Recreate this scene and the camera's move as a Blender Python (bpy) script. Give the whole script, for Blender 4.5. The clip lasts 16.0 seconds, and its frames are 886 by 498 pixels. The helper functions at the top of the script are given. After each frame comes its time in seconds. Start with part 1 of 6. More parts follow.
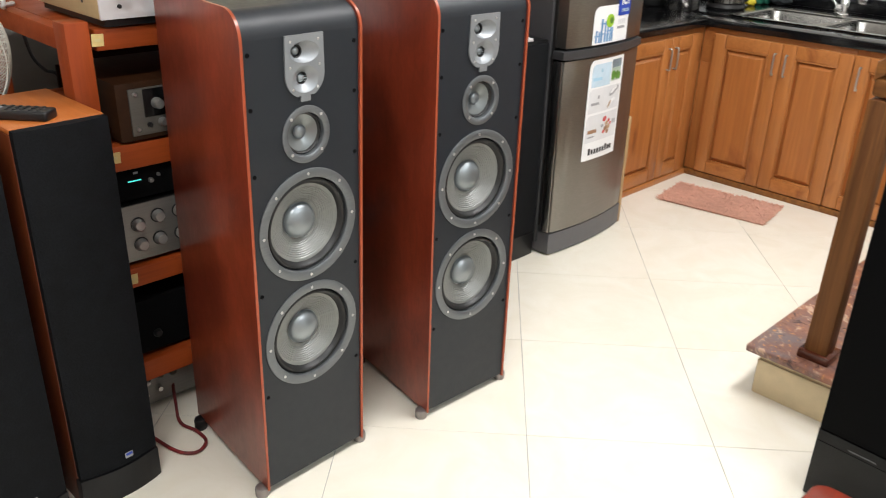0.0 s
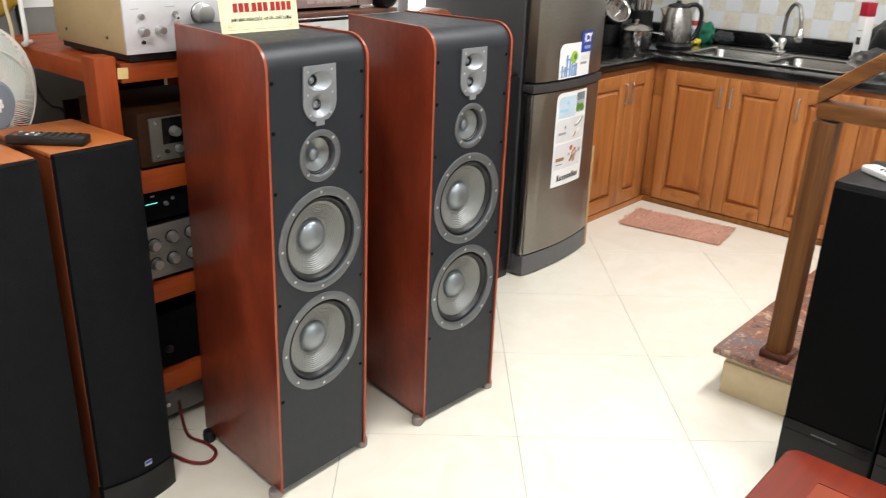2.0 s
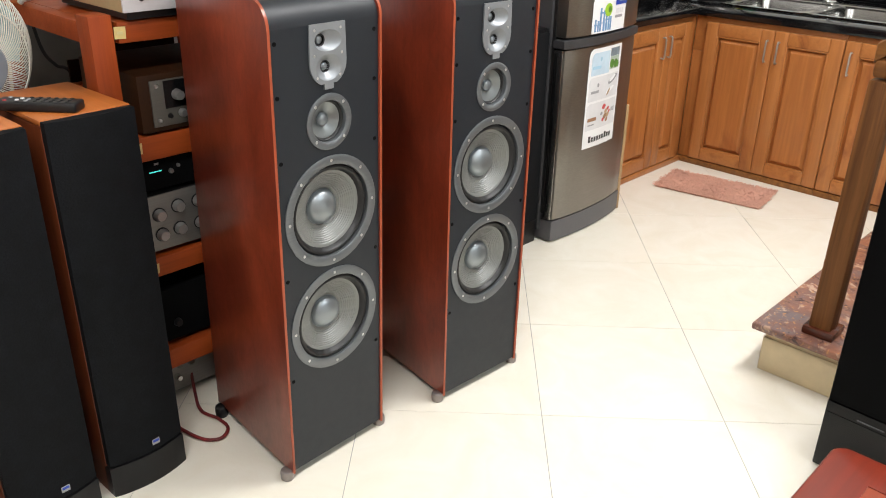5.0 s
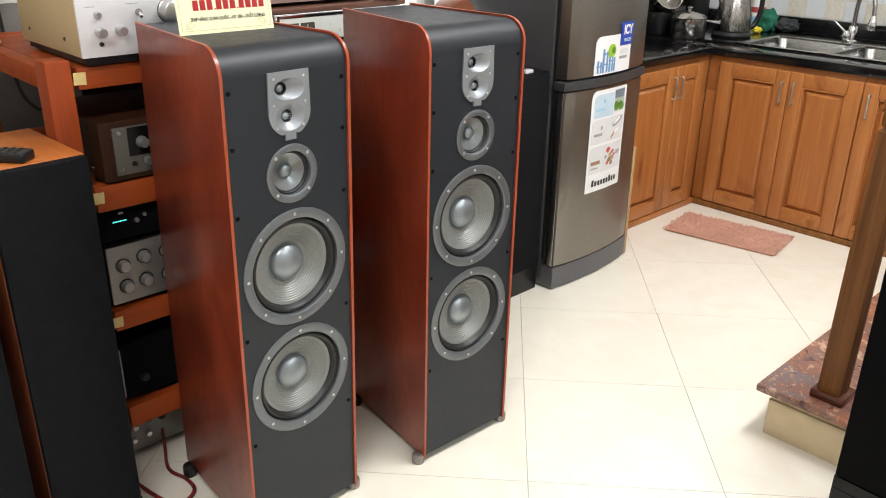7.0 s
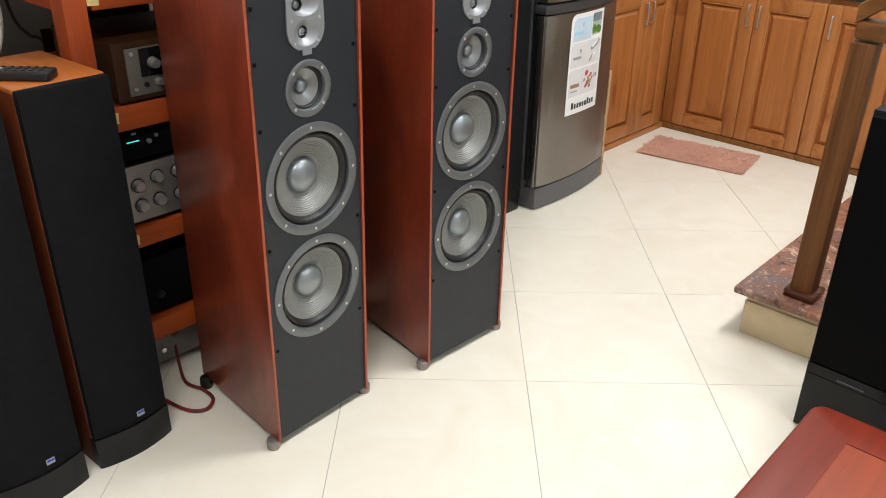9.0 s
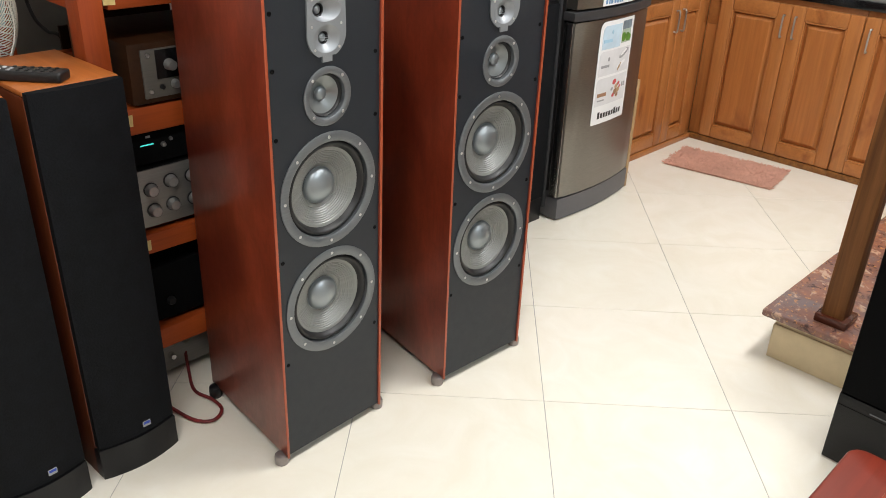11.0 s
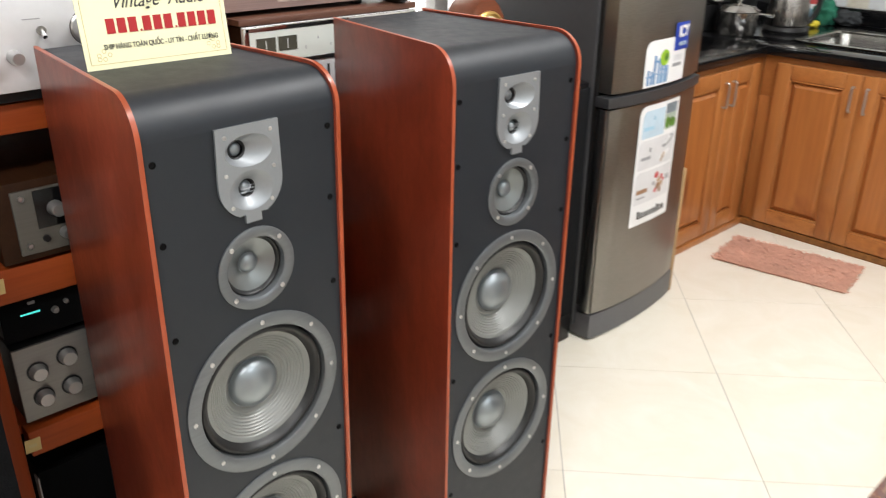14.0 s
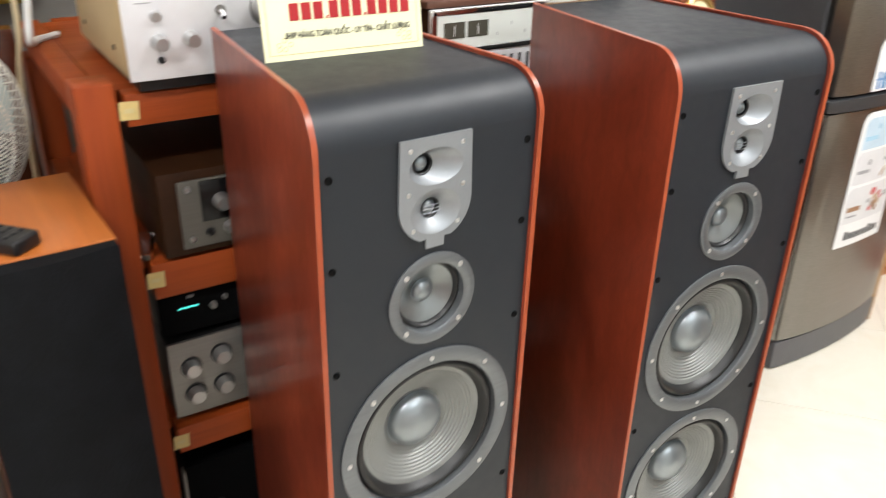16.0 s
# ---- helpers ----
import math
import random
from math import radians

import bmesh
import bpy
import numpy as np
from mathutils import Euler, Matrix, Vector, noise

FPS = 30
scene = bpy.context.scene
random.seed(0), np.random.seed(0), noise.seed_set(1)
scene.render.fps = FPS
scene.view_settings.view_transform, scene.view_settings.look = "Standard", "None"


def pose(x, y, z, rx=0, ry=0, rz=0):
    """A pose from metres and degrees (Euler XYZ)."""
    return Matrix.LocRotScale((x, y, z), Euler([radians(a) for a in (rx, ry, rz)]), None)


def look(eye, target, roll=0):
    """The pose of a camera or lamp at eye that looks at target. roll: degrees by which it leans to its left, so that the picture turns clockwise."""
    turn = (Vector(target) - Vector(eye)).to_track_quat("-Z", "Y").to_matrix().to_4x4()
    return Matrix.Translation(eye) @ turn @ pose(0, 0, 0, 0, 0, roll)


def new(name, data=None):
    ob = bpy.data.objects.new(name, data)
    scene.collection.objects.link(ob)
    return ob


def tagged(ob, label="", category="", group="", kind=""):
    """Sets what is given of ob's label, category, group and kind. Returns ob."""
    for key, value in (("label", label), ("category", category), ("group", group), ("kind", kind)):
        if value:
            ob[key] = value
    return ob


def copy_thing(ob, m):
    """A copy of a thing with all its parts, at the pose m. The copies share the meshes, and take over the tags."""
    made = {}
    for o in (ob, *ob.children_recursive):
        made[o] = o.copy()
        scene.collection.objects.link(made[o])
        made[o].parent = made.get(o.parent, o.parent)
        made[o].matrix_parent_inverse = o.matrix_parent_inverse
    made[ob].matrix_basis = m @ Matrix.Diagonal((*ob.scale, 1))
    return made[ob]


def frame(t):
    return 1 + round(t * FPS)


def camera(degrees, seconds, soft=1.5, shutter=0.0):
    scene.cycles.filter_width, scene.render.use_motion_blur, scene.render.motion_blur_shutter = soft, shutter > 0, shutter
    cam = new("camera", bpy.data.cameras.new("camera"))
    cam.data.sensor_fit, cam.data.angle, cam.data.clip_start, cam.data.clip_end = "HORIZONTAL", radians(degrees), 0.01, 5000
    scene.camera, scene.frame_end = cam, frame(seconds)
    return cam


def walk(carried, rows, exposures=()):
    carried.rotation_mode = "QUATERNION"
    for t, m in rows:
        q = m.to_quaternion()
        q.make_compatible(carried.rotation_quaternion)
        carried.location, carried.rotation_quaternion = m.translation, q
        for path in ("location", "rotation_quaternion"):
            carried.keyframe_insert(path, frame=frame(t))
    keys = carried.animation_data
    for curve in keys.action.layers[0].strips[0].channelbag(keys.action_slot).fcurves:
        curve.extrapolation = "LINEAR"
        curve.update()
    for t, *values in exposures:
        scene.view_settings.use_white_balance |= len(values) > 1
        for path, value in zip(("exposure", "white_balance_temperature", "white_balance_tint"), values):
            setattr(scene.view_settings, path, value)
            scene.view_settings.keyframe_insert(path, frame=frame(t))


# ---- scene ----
cam = camera(57.1, 16.0, soft=0.9, shutter=0.5)
PATH = [
    (0, (-0.023, -0.044, 1.356), (1.257, 1.249, 0.525), 1.7),
    (0.5, (0.014, -0.024, 1.359), (1.237, 1.331, 0.54), 2.4),
    (0.6, (0.012, -0.026, 1.36), (1.229, 1.336, 0.544), 2.5),
    (1, (-0.034, -0.039, 1.364), (1.191, 1.327, 0.568), 1.5),
    (1.4, (-0.14, -0.05, 1.362), (1.137, 1.271, 0.573), 0.8),
    (1.5, (-0.167, -0.066, 1.353), (1.127, 1.247, 0.576), 0.5),
    (2, (-0.236, -0.091, 1.354), (1.155, 1.145, 0.621), 1.8),
    (2.5, (-0.252, -0.09, 1.353), (1.215, 1.077, 0.654), 3.0),
    (2.6, (-0.247, -0.078, 1.358), (1.225, 1.078, 0.653), 3.3),
    (3, (-0.246, -0.083, 1.352), (1.222, 1.072, 0.638), 3.1),
    (3.5, (-0.24, -0.078, 1.343), (1.197, 1.092, 0.591), 3.1),
    (4, (-0.233, -0.058, 1.338), (1.159, 1.132, 0.534), 2.8),
    (4.2, (-0.22, -0.047, 1.338), (1.154, 1.149, 0.512), 2.3),
    (6.3, (0.043, -0.015, 1.36), (1.287, 1.341, 0.578), 0.9),
    (6.5, (0.047, -0.014, 1.356), (1.302, 1.339, 0.586), 1.0),
    (7, (0.057, -0.02, 1.357), (1.333, 1.313, 0.586), 0.9),
    (7.5, (0.067, -0.022, 1.356), (1.361, 1.286, 0.573), 0.8),
    (8, (0.073, -0.027, 1.346), (1.369, 1.254, 0.522), 0.3),
    (8.5, (0.021, -0.031, 1.335), (1.31, 1.219, 0.454), -0.1),
    (8.9, (-0.092, -0.039, 1.334), (1.208, 1.187, 0.436), 0.3),
    (9, (-0.109, -0.029, 1.334), (1.199, 1.188, 0.433), 0.8),
    (11.3, (-0.029, 0.033, 1.34), (1.235, 1.291, 0.434), 2.4),
    (11.5, (0.028, 0.041, 1.344), (1.288, 1.301, 0.436), 3.0),
    (12, (0.095, 0.099, 1.334), (1.339, 1.381, 0.434), 2.5),
    (12.5, (0.114, 0.215, 1.347), (1.429, 1.447, 0.48), 0.24),
    (13, (0.149, 0.31, 1.344), (1.538, 1.467, 0.487), 0.41),
    (13.5, (0.255, 0.354, 1.347), (1.615, 1.554, 0.503), 0.59),
    (14, (0.399, 0.396, 1.346), (1.656, 1.725, 0.537), 0.59),
    (14.5, (0.446, 0.499, 1.347), (1.623, 1.899, 0.537), 0.06),
    (15, (0.461, 0.654, 1.359), (1.67, 2.018, 0.534), 0.04),
    (15.5, (0.453, 0.697, 1.353), (1.631, 2.065, 0.493), 1.06),
    (16, (0.467, 0.585, 1.348), (1.426, 2.103, 0.466), 0.99),
]
walk(cam, [(t, look(eye, target, roll)) for t, eye, target, roll in PATH], [(0, -0.08), (8.0, -0.12), (9.0, -0.3), (12.0, -0.27), (13.5, -0.24), (14.2, -0.03), (15.2, 0.0), (16.0, 0.12)])

# ---- world and large lights ----
scene.view_settings.exposure = 0.0
world = bpy.data.worlds.new("world")
scene.world = world
world.use_nodes = True
world.node_tree.nodes["Background"].inputs[0].default_value = (0.9, 0.95, 1.0, 1)
world.node_tree.nodes["Background"].inputs[1].default_value = 0.25
CEILING = 2.9
# unseen ceiling lights, their places and powers chosen to light the room
LAMPS = [(-0.45, 0.15, 1.2, 0.35, 56), (2.22, 0.42, 1.3, 0.35, 74), (1.5, -1.6, 1.3, 0.35, 48), (3.55, 1.5, 0.9, 0.3, 6)]
for lx, ly, lw, ld, power in LAMPS:
    lamp = bpy.data.lights.new("ceiling_lamp_light", "AREA")
    lamp.shape, lamp.size, lamp.size_y, lamp.energy, lamp.color = "RECTANGLE", lw, ld, power, (0.99, 0.985, 0.985)
    # the rear lamp is tinted cool to stand in for daylight from behind
    if ly < -1:
        lamp.color = (0.86, 0.94, 1.0)
    new("ceiling_lamp_light", lamp).matrix_world = pose(lx, ly, CEILING - 0.09)


# ---- materials ----
def nodes_of(name):
    m = bpy.data.materials.new(name)
    m.use_nodes = True
    return m, m.node_tree.nodes, m.node_tree.links, m.node_tree.nodes["Principled BSDF"]


def coords(n, l, scale, rnd=True):
    tc, mp = n.new("ShaderNodeTexCoord"), n.new("ShaderNodeMapping")
    mp.inputs["Scale"].default_value = scale
    l.new(tc.outputs["Object"], mp.inputs["Vector"])
    if rnd:
        info, mul = n.new("ShaderNodeObjectInfo"), n.new("ShaderNodeVectorMath")
        mul.operation = "SCALE"
        mul.inputs[0].default_value = (7.3, 3.1, 5.7)
        l.new(info.outputs["Random"], mul.inputs["Scale"])
        l.new(mul.outputs[0], mp.inputs["Location"])
    return mp.outputs[0]


def noise_tex(n, l, vec, scale, detail=4.0, rough=0.55, distortion=0.0):
    t = n.new("ShaderNodeTexNoise")
    t.inputs["Scale"].default_value, t.inputs["Detail"].default_value = scale, detail
    t.inputs["Roughness"].default_value, t.inputs["Distortion"].default_value = rough, distortion
    l.new(vec, t.inputs["Vector"])
    return t.outputs["Fac"]


def ramp(n, l, fac, stops):
    r = n.new("ShaderNodeValToRGB")
    e = r.color_ramp.elements
    while len(e) < len(stops):
        e.new(0.5)
    for el, (p, c) in zip(e, stops):
        el.position, el.color = p, (*c, 1)
    l.new(fac, r.inputs[0])
    return r.outputs[0]


def mixed(n, l, fac, a, b, mode="MIX"):
    m = n.new("ShaderNodeMix")
    m.data_type, m.blend_type = "RGBA", mode
    for sock, v in ((m.inputs[0], fac), (m.inputs[6], a), (m.inputs[7], b)):
        if isinstance(v, (int, float)):
            sock.default_value = v
        elif isinstance(v, tuple):
            sock.default_value = (*v, 1)
        else:
            l.new(v, sock)
    return m.outputs[2]


def bumped(n, l, bsdf, height, strength, dist=0.002):
    b = n.new("ShaderNodeBump")
    b.inputs["Strength"].default_value, b.inputs["Distance"].default_value = strength, dist
    l.new(height, b.inputs["Height"])
    l.new(b.outputs[0], bsdf.inputs["Normal"])


def span(n, l, fac, lo, hi):
    r = n.new("ShaderNodeMapRange")
    r.inputs[3].default_value, r.inputs[4].default_value = lo, hi
    l.new(fac, r.inputs[0])
    return r.outputs[0]


def plain(name, col, rough=0.5, metal=0.0, vary=0.12, scale=30.0, bump=0.0, coat=0.0, spec=0.5):
    """A surface of one colour with slight uneven tone, gloss and relief."""
    m, n, l, b = nodes_of(name)
    v = coords(n, l, (1, 1, 1))
    f, g = noise_tex(n, l, v, scale), noise_tex(n, l, v, scale * 0.12, 3)
    c = mixed(n, l, 1.0, col, ramp(n, l, f, [(0.2, (1 - vary,) * 3), (0.8, (1.0,) * 3)]), "MULTIPLY")
    c = mixed(n, l, 1.0, c, ramp(n, l, g, [(0.25, (1 - vary,) * 3), (0.75, (1.0,) * 3)]), "MULTIPLY")
    l.new(c, b.inputs["Base Color"])
    l.new(span(n, l, g, rough * 0.8, min(1, rough * 1.2)), b.inputs["Roughness"])
    b.inputs["Metallic"].default_value, b.inputs["Coat Weight"].default_value = metal, coat
    b.inputs["Specular IOR Level"].default_value = spec
    if bump:
        bumped(n, l, b, f, bump, 0.001)
    return m


def wood(name, light, dark, axis=2, rough=0.35, scale=1.0, coat=0.0, contrast=0.6, deep=None, spec=0.4, heart=None):
    """Wood with grain along one axis, and slow changes of tone."""
    m, n, l, b = nodes_of(name)
    s = [26.0 * scale] * 3
    s[axis] = 1.1 * scale
    v = coords(n, l, s)
    slow = [2.2 * scale] * 3
    slow[axis] = 0.7 * scale
    v2 = coords(n, l, slow)
    f, fine, g = noise_tex(n, l, v, 1.0, 5, 0.6, 0.6), noise_tex(n, l, v, 5.0, 3, 0.7), noise_tex(n, l, v2, 1.0, 4, 0.6, 1.0)
    c = ramp(n, l, f, [(0.5 - contrast / 2.4, dark), (0.5 + contrast / 2.4, light)])
    c = mixed(n, l, span(n, l, g, 0.0, 0.75), c, deep or tuple(0.55 * x for x in light))
    if heart:
        # darker heartwood streaks and knots
        long = [5.5 * scale] * 3
        long[axis] = 1.6 * scale
        k = noise_tex(n, l, coords(n, l, long), 1.0, 4, 0.6, 1.8)
        c = mixed(n, l, ramp(n, l, k, [(0.56, (0, 0, 0)), (0.72, (0.8,) * 3)]), c, heart)
    c = mixed(n, l, 1.0, c, ramp(n, l, fine, [(0.3, (0.8,) * 3), (0.7, (1.0,) * 3)]), "MULTIPLY")
    l.new(c, b.inputs["Base Color"])
    l.new(span(n, l, f, rough * 1.2, rough * 0.85), b.inputs["Roughness"])
    b.inputs["Coat Weight"].default_value, b.inputs["Coat Roughness"].default_value = coat, 0.2
    b.inputs["Specular IOR Level"].default_value = spec
    bumped(n, l, b, fine, 0.08, 0.0006)
    return m


def veneer(name, light, dark, rough):
    """Stained veneer: faint upright grain under uneven, cloudy stain."""
    m, n, l, b = nodes_of(name)
    v, grain = coords(n, l, (1, 1, 0.55)), coords(n, l, (60, 60, 2.0))
    cloud, fleck, g = noise_tex(n, l, v, 4.0, 5, 0.65, 1.2), noise_tex(n, l, v, 38.0, 4, 0.7, 0.8), noise_tex(n, l, grain, 1.0, 4, 0.65)
    c = ramp(n, l, cloud, [(0.32, dark), (0.7, light)])
    c = mixed(n, l, 1.0, c, ramp(n, l, fleck, [(0.3, (0.7, 0.66, 0.64)), (0.68, (1.0, 1.0, 1.0))]), "MULTIPLY")
    c = mixed(n, l, 1.0, c, ramp(n, l, g, [(0.35, (0.84, 0.82, 0.8)), (0.65, (1.0, 1.0, 1.0))]), "MULTIPLY")
    l.new(c, b.inputs["Base Color"])
    l.new(span(n, l, fleck, rough * 1.25, rough * 0.85), b.inputs["Roughness"])
    b.inputs["Coat Weight"].default_value, b.inputs["Coat Roughness"].default_value = 0.3, 0.38
    bumped(n, l, b, g, 0.05, 0.0005)
    return m


def brushed(name, col, axis=0, rough=0.3, metal=1.0):
    m, n, l, b = nodes_of(name)
    s = [420.0] * 3
    s[axis] = 4.0
    v = coords(n, l, s)
    f, g = noise_tex(n, l, v, 1.0, 3), noise_tex(n, l, coords(n, l, (1, 1, 1)), 9.0, 3)
    c = mixed(n, l, 1.0, col, ramp(n, l, f, [(0.25, (0.82,) * 3), (0.75, (1.0,) * 3)]), "MULTIPLY")
    c = mixed(n, l, 1.0, c, ramp(n, l, g, [(0.3, (0.92,) * 3), (0.7, (1.0,) * 3)]), "MULTIPLY")
    l.new(c, b.inputs["Base Color"])
    l.new(span(n, l, f, rough * 0.8, rough * 1.3), b.inputs["Roughness"])
    b.inputs["Metallic"].default_value = metal
    bumped(n, l, b, f, 0.06, 0.0004)
    return m


def tile_glaze(name, tones, rough=0.16, stain=0.05):
    """Glazed tile: each piece takes one of a few tones, with faint clouds."""
    m, n, l, b = nodes_of(name)
    info = n.new("ShaderNodeObjectInfo")
    c = ramp(n, l, info.outputs["Random"], tones)
    v = coords(n, l, (1, 1, 1))
    g, f = noise_tex(n, l, v, 5.0, 5, 0.6, 1.5), noise_tex(n, l, v, 60.0, 3)
    c = mixed(n, l, 1.0, c, ramp(n, l, g, [(0.3, (1 - stain, 1 - 1.3 * stain, 1 - 2 * stain)), (0.7, (1, 1, 1))]), "MULTIPLY")
    l.new(c, b.inputs["Base Color"])
    l.new(span(n, l, f, rough * 0.8, rough * 1.4), b.inputs["Roughness"])
    bumped(n, l, b, g, 0.03, 0.002)
    return m


def stone(name, stops, rough=0.12, scale=9.0, fleck=None):
    m, n, l, b = nodes_of(name)
    v = coords(n, l, (1, 1, 1))
    f, h = noise_tex(n, l, v, scale, 8, 0.7, 2.5), noise_tex(n, l, v, scale * 7, 4, 0.7)
    c = ramp(n, l, f, stops)
    if fleck:
        c = mixed(n, l, ramp(n, l, h, [(0.57, (0, 0, 0)), (0.66, (1, 1, 1))]), c, fleck)
    l.new(c, b.inputs["Base Color"])
    b.inputs["Roughness"].default_value = rough
    return m


def marble(name):
    """Polished stone in blotches of mauve grey and rose brown, with orange, pale and dark flecks."""
    m, n, l, b = nodes_of(name)
    v = coords(n, l, (1, 1, 1))
    big, mid, small = noise_tex(n, l, v, 9.0, 5, 0.6, 0.5), noise_tex(n, l, v, 26.0, 4, 0.6, 0.8), noise_tex(n, l, v, 70.0, 3, 0.6)
    c = ramp(n, l, big, [(0.34, (0.17, 0.12, 0.115)), (0.48, (0.2, 0.098, 0.075)), (0.62, (0.3, 0.125, 0.075))])
    c = mixed(n, l, ramp(n, l, mid, [(0.56, (0, 0, 0)), (0.64, (1, 1, 1))]), c, (0.46, 0.29, 0.2))
    c = mixed(n, l, ramp(n, l, mid, [(0.33, (1, 1, 1)), (0.41, (0, 0, 0))]), c, (0.06, 0.03, 0.026))
    c = mixed(n, l, ramp(n, l, small, [(0.6, (0, 0, 0)), (0.66, (0.8,) * 3)]), c, (0.5, 0.22, 0.08))
    l.new(c, b.inputs["Base Color"])
    l.new(span(n, l, mid, 0.1, 0.2), b.inputs["Roughness"])
    return m


def glowing(name, col, strength):
    m, n, l, b = nodes_of(name)
    b.inputs["Base Color"].default_value = (*col, 1)
    b.inputs["Emission Color"].default_value, b.inputs["Emission Strength"].default_value = (*col, 1), strength
    return m


def clear(name, col=(1, 1, 1), rough=0.05, ior=1.3):
    m, n, l, b = nodes_of(name)
    b.inputs["Base Color"].default_value, b.inputs["Roughness"].default_value = (*col, 1), rough
    b.inputs["Transmission Weight"].default_value, b.inputs["IOR"].default_value = 1.0, ior
    return m


M_CHERRY = veneer("cherry_veneer", (0.36, 0.061, 0.0265), (0.15, 0.0205, 0.0092), 0.3)
M_EDGE = plain("cherry_edge", (0.4, 0.078, 0.028), 0.33, vary=0.22)
M_BAFFLE = plain("charcoal_vinyl", (0.009, 0.0126, 0.018), 0.5, 0.0, 0.1, 400, 0.1, spec=0.5)
M_RING = brushed("silver_frame", (0.2, 0.214, 0.226), 0, 0.42, 0.7)
M_PLATE = plain("silver_plate", (0.3, 0.318, 0.335), 0.46, 0.55, 0.06, 200)
M_CONE = plain("grey_cone", (0.235, 0.24, 0.23), 0.4, 0.35, 0.08, 60)
M_MIDCONE = plain("pale_cone", (0.27, 0.29, 0.295), 0.33, 0.8, 0.08, 60)
M_CAP = plain("dust_cap_grey", (0.3, 0.33, 0.35), 0.36, 0.8, 0.04, 60)
M_RUBBER = plain("black_rubber", (0.008, 0.008, 0.0085), 0.45, 0, 0.2, 60)
M_SOCKET = plain("black_socket", (0.003, 0.003, 0.003), 0.8, 0, 0.1, 60, spec=0.1)
M_HOLE = plain("black_plastic", (0.01, 0.01, 0.01), 0.45, 0, 0.2, 60)
M_SCREW = plain("steel_screw", (0.72, 0.72, 0.72), 0.32, 1.0, 0.1, 60)
M_FOOT = plain("grey_foot", (0.33, 0.29, 0.275), 0.35, 0.5, 0.2, 60)
M_GRILLE = plain("grille_cloth", (0.0102, 0.0112, 0.0135), 0.92, 0, 0.6, 240, 0.9, spec=0.14)
M_GRILLEB = plain("black_grille_cloth", (0.0042, 0.0043, 0.0048), 0.92, 0, 0.5, 420, 0.6, spec=0.08)
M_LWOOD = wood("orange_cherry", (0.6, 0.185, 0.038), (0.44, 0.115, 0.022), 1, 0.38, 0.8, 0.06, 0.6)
M_BLACKASH = plain("black_ash_vinyl", (0.008, 0.008, 0.009), 0.4, 0, 0.3, 120, 0.15, spec=0.3)
M_GLOSSBLACK = plain("gloss_black", (0.005, 0.005, 0.0055), 0.2, 0, 0.1, 40, spec=0.25)
M_RACK = wood("red_rack_wood", (0.44, 0.08, 0.0125), (0.28, 0.043, 0.008), 0, 0.5, 0.8, 0.0, 0.7, None, 0.22)
M_RACKV = wood("red_rack_wood_upright", (0.41, 0.073, 0.0115), (0.26, 0.039, 0.0075), 2, 0.5, 0.8, 0.0, 0.7, None, 0.22)
M_TABLEPANEL = wood("table_panel_wood", (0.36, 0.058, 0.015), (0.2, 0.027, 0.008), 0, 0.32, 0.6, 0.15, 0.7)
M_TABLE = wood("red_table_wood", (0.24, 0.027, 0.009), (0.13, 0.013, 0.005), 0, 0.3, 0.6, 0.15, 0.7)
M_CAB = wood("honey_cabinet_wood", (0.55, 0.226, 0.066), (0.4, 0.144, 0.04), 2, 0.36, 0.7, 0.14, 0.7, (0.42, 0.145, 0.036), 0.4, (0.25, 0.072, 0.018))
M_CABPANEL = wood("red_honey_panel_wood", (0.55, 0.216, 0.06), (0.37, 0.125, 0.033), 2, 0.34, 0.75, 0.14, 0.5, (0.4, 0.133, 0.033), 0.4, (0.2, 0.052, 0.014))
M_CABH = wood("honey_cabinet_wood_across", (0.55, 0.226, 0.066), (0.4, 0.144, 0.04), 1, 0.36, 0.7, 0.14, 0.7, (0.42, 0.145, 0.036), 0.4, (0.26, 0.078, 0.02))
M_SLIMSHADE = wood("shaded_cherry_side", (0.19, 0.047, 0.015), (0.1, 0.022, 0.008), 2, 0.4, 0.8, 0.0, 0.7, None, 0.3)
M_RAIL = wood("brown_rail_wood", (0.36, 0.15, 0.038), (0.12, 0.042, 0.011), 1, 0.42, 1.3, 0.05, 0.4, (0.2, 0.078, 0.02), 0.3, (0.1, 0.035, 0.01))
M_NEWEL = wood("brown_newel_wood", (0.29, 0.118, 0.034), (0.07, 0.026, 0.008), 2, 0.5, 1.3, 0.0, 0.36, (0.11, 0.042, 0.013), 0.2)
M_BASEBLOCK = wood("red_brown_block", (0.12, 0.028, 0.012), (0.06, 0.013, 0.006), 0, 0.25, 0.9, 0.2)
M_WALNUT = wood("walnut_case", (0.05, 0.0185, 0.0065), (0.022, 0.008, 0.0032), 1, 0.5, 1.0, 0.0, 0.8, None, 0.15)
M_PLANK = wood("pale_plank", (0.62, 0.42, 0.22), (0.5, 0.3, 0.14), 2, 0.5, 0.8)
M_GRANITE = stone("black_granite", [(0.3, (0.003, 0.003, 0.0035)), (0.7, (0.009, 0.009, 0.01))], 0.12, 12, (0.02, 0.02, 0.02))
M_MARBLE = marble("brown_marble")
M_RISER = plain("cream_paint", (0.72, 0.58, 0.36), 0.5, 0, 0.16, 22, 0.15)
M_WALL = plain("white_wall_paint", (0.84, 0.83, 0.81), 0.75, 0, 0.08, 12, 0.1)
M_CEIL = plain("white_ceiling_paint", (0.8, 0.8, 0.79), 0.8, 0, 0.05, 12)
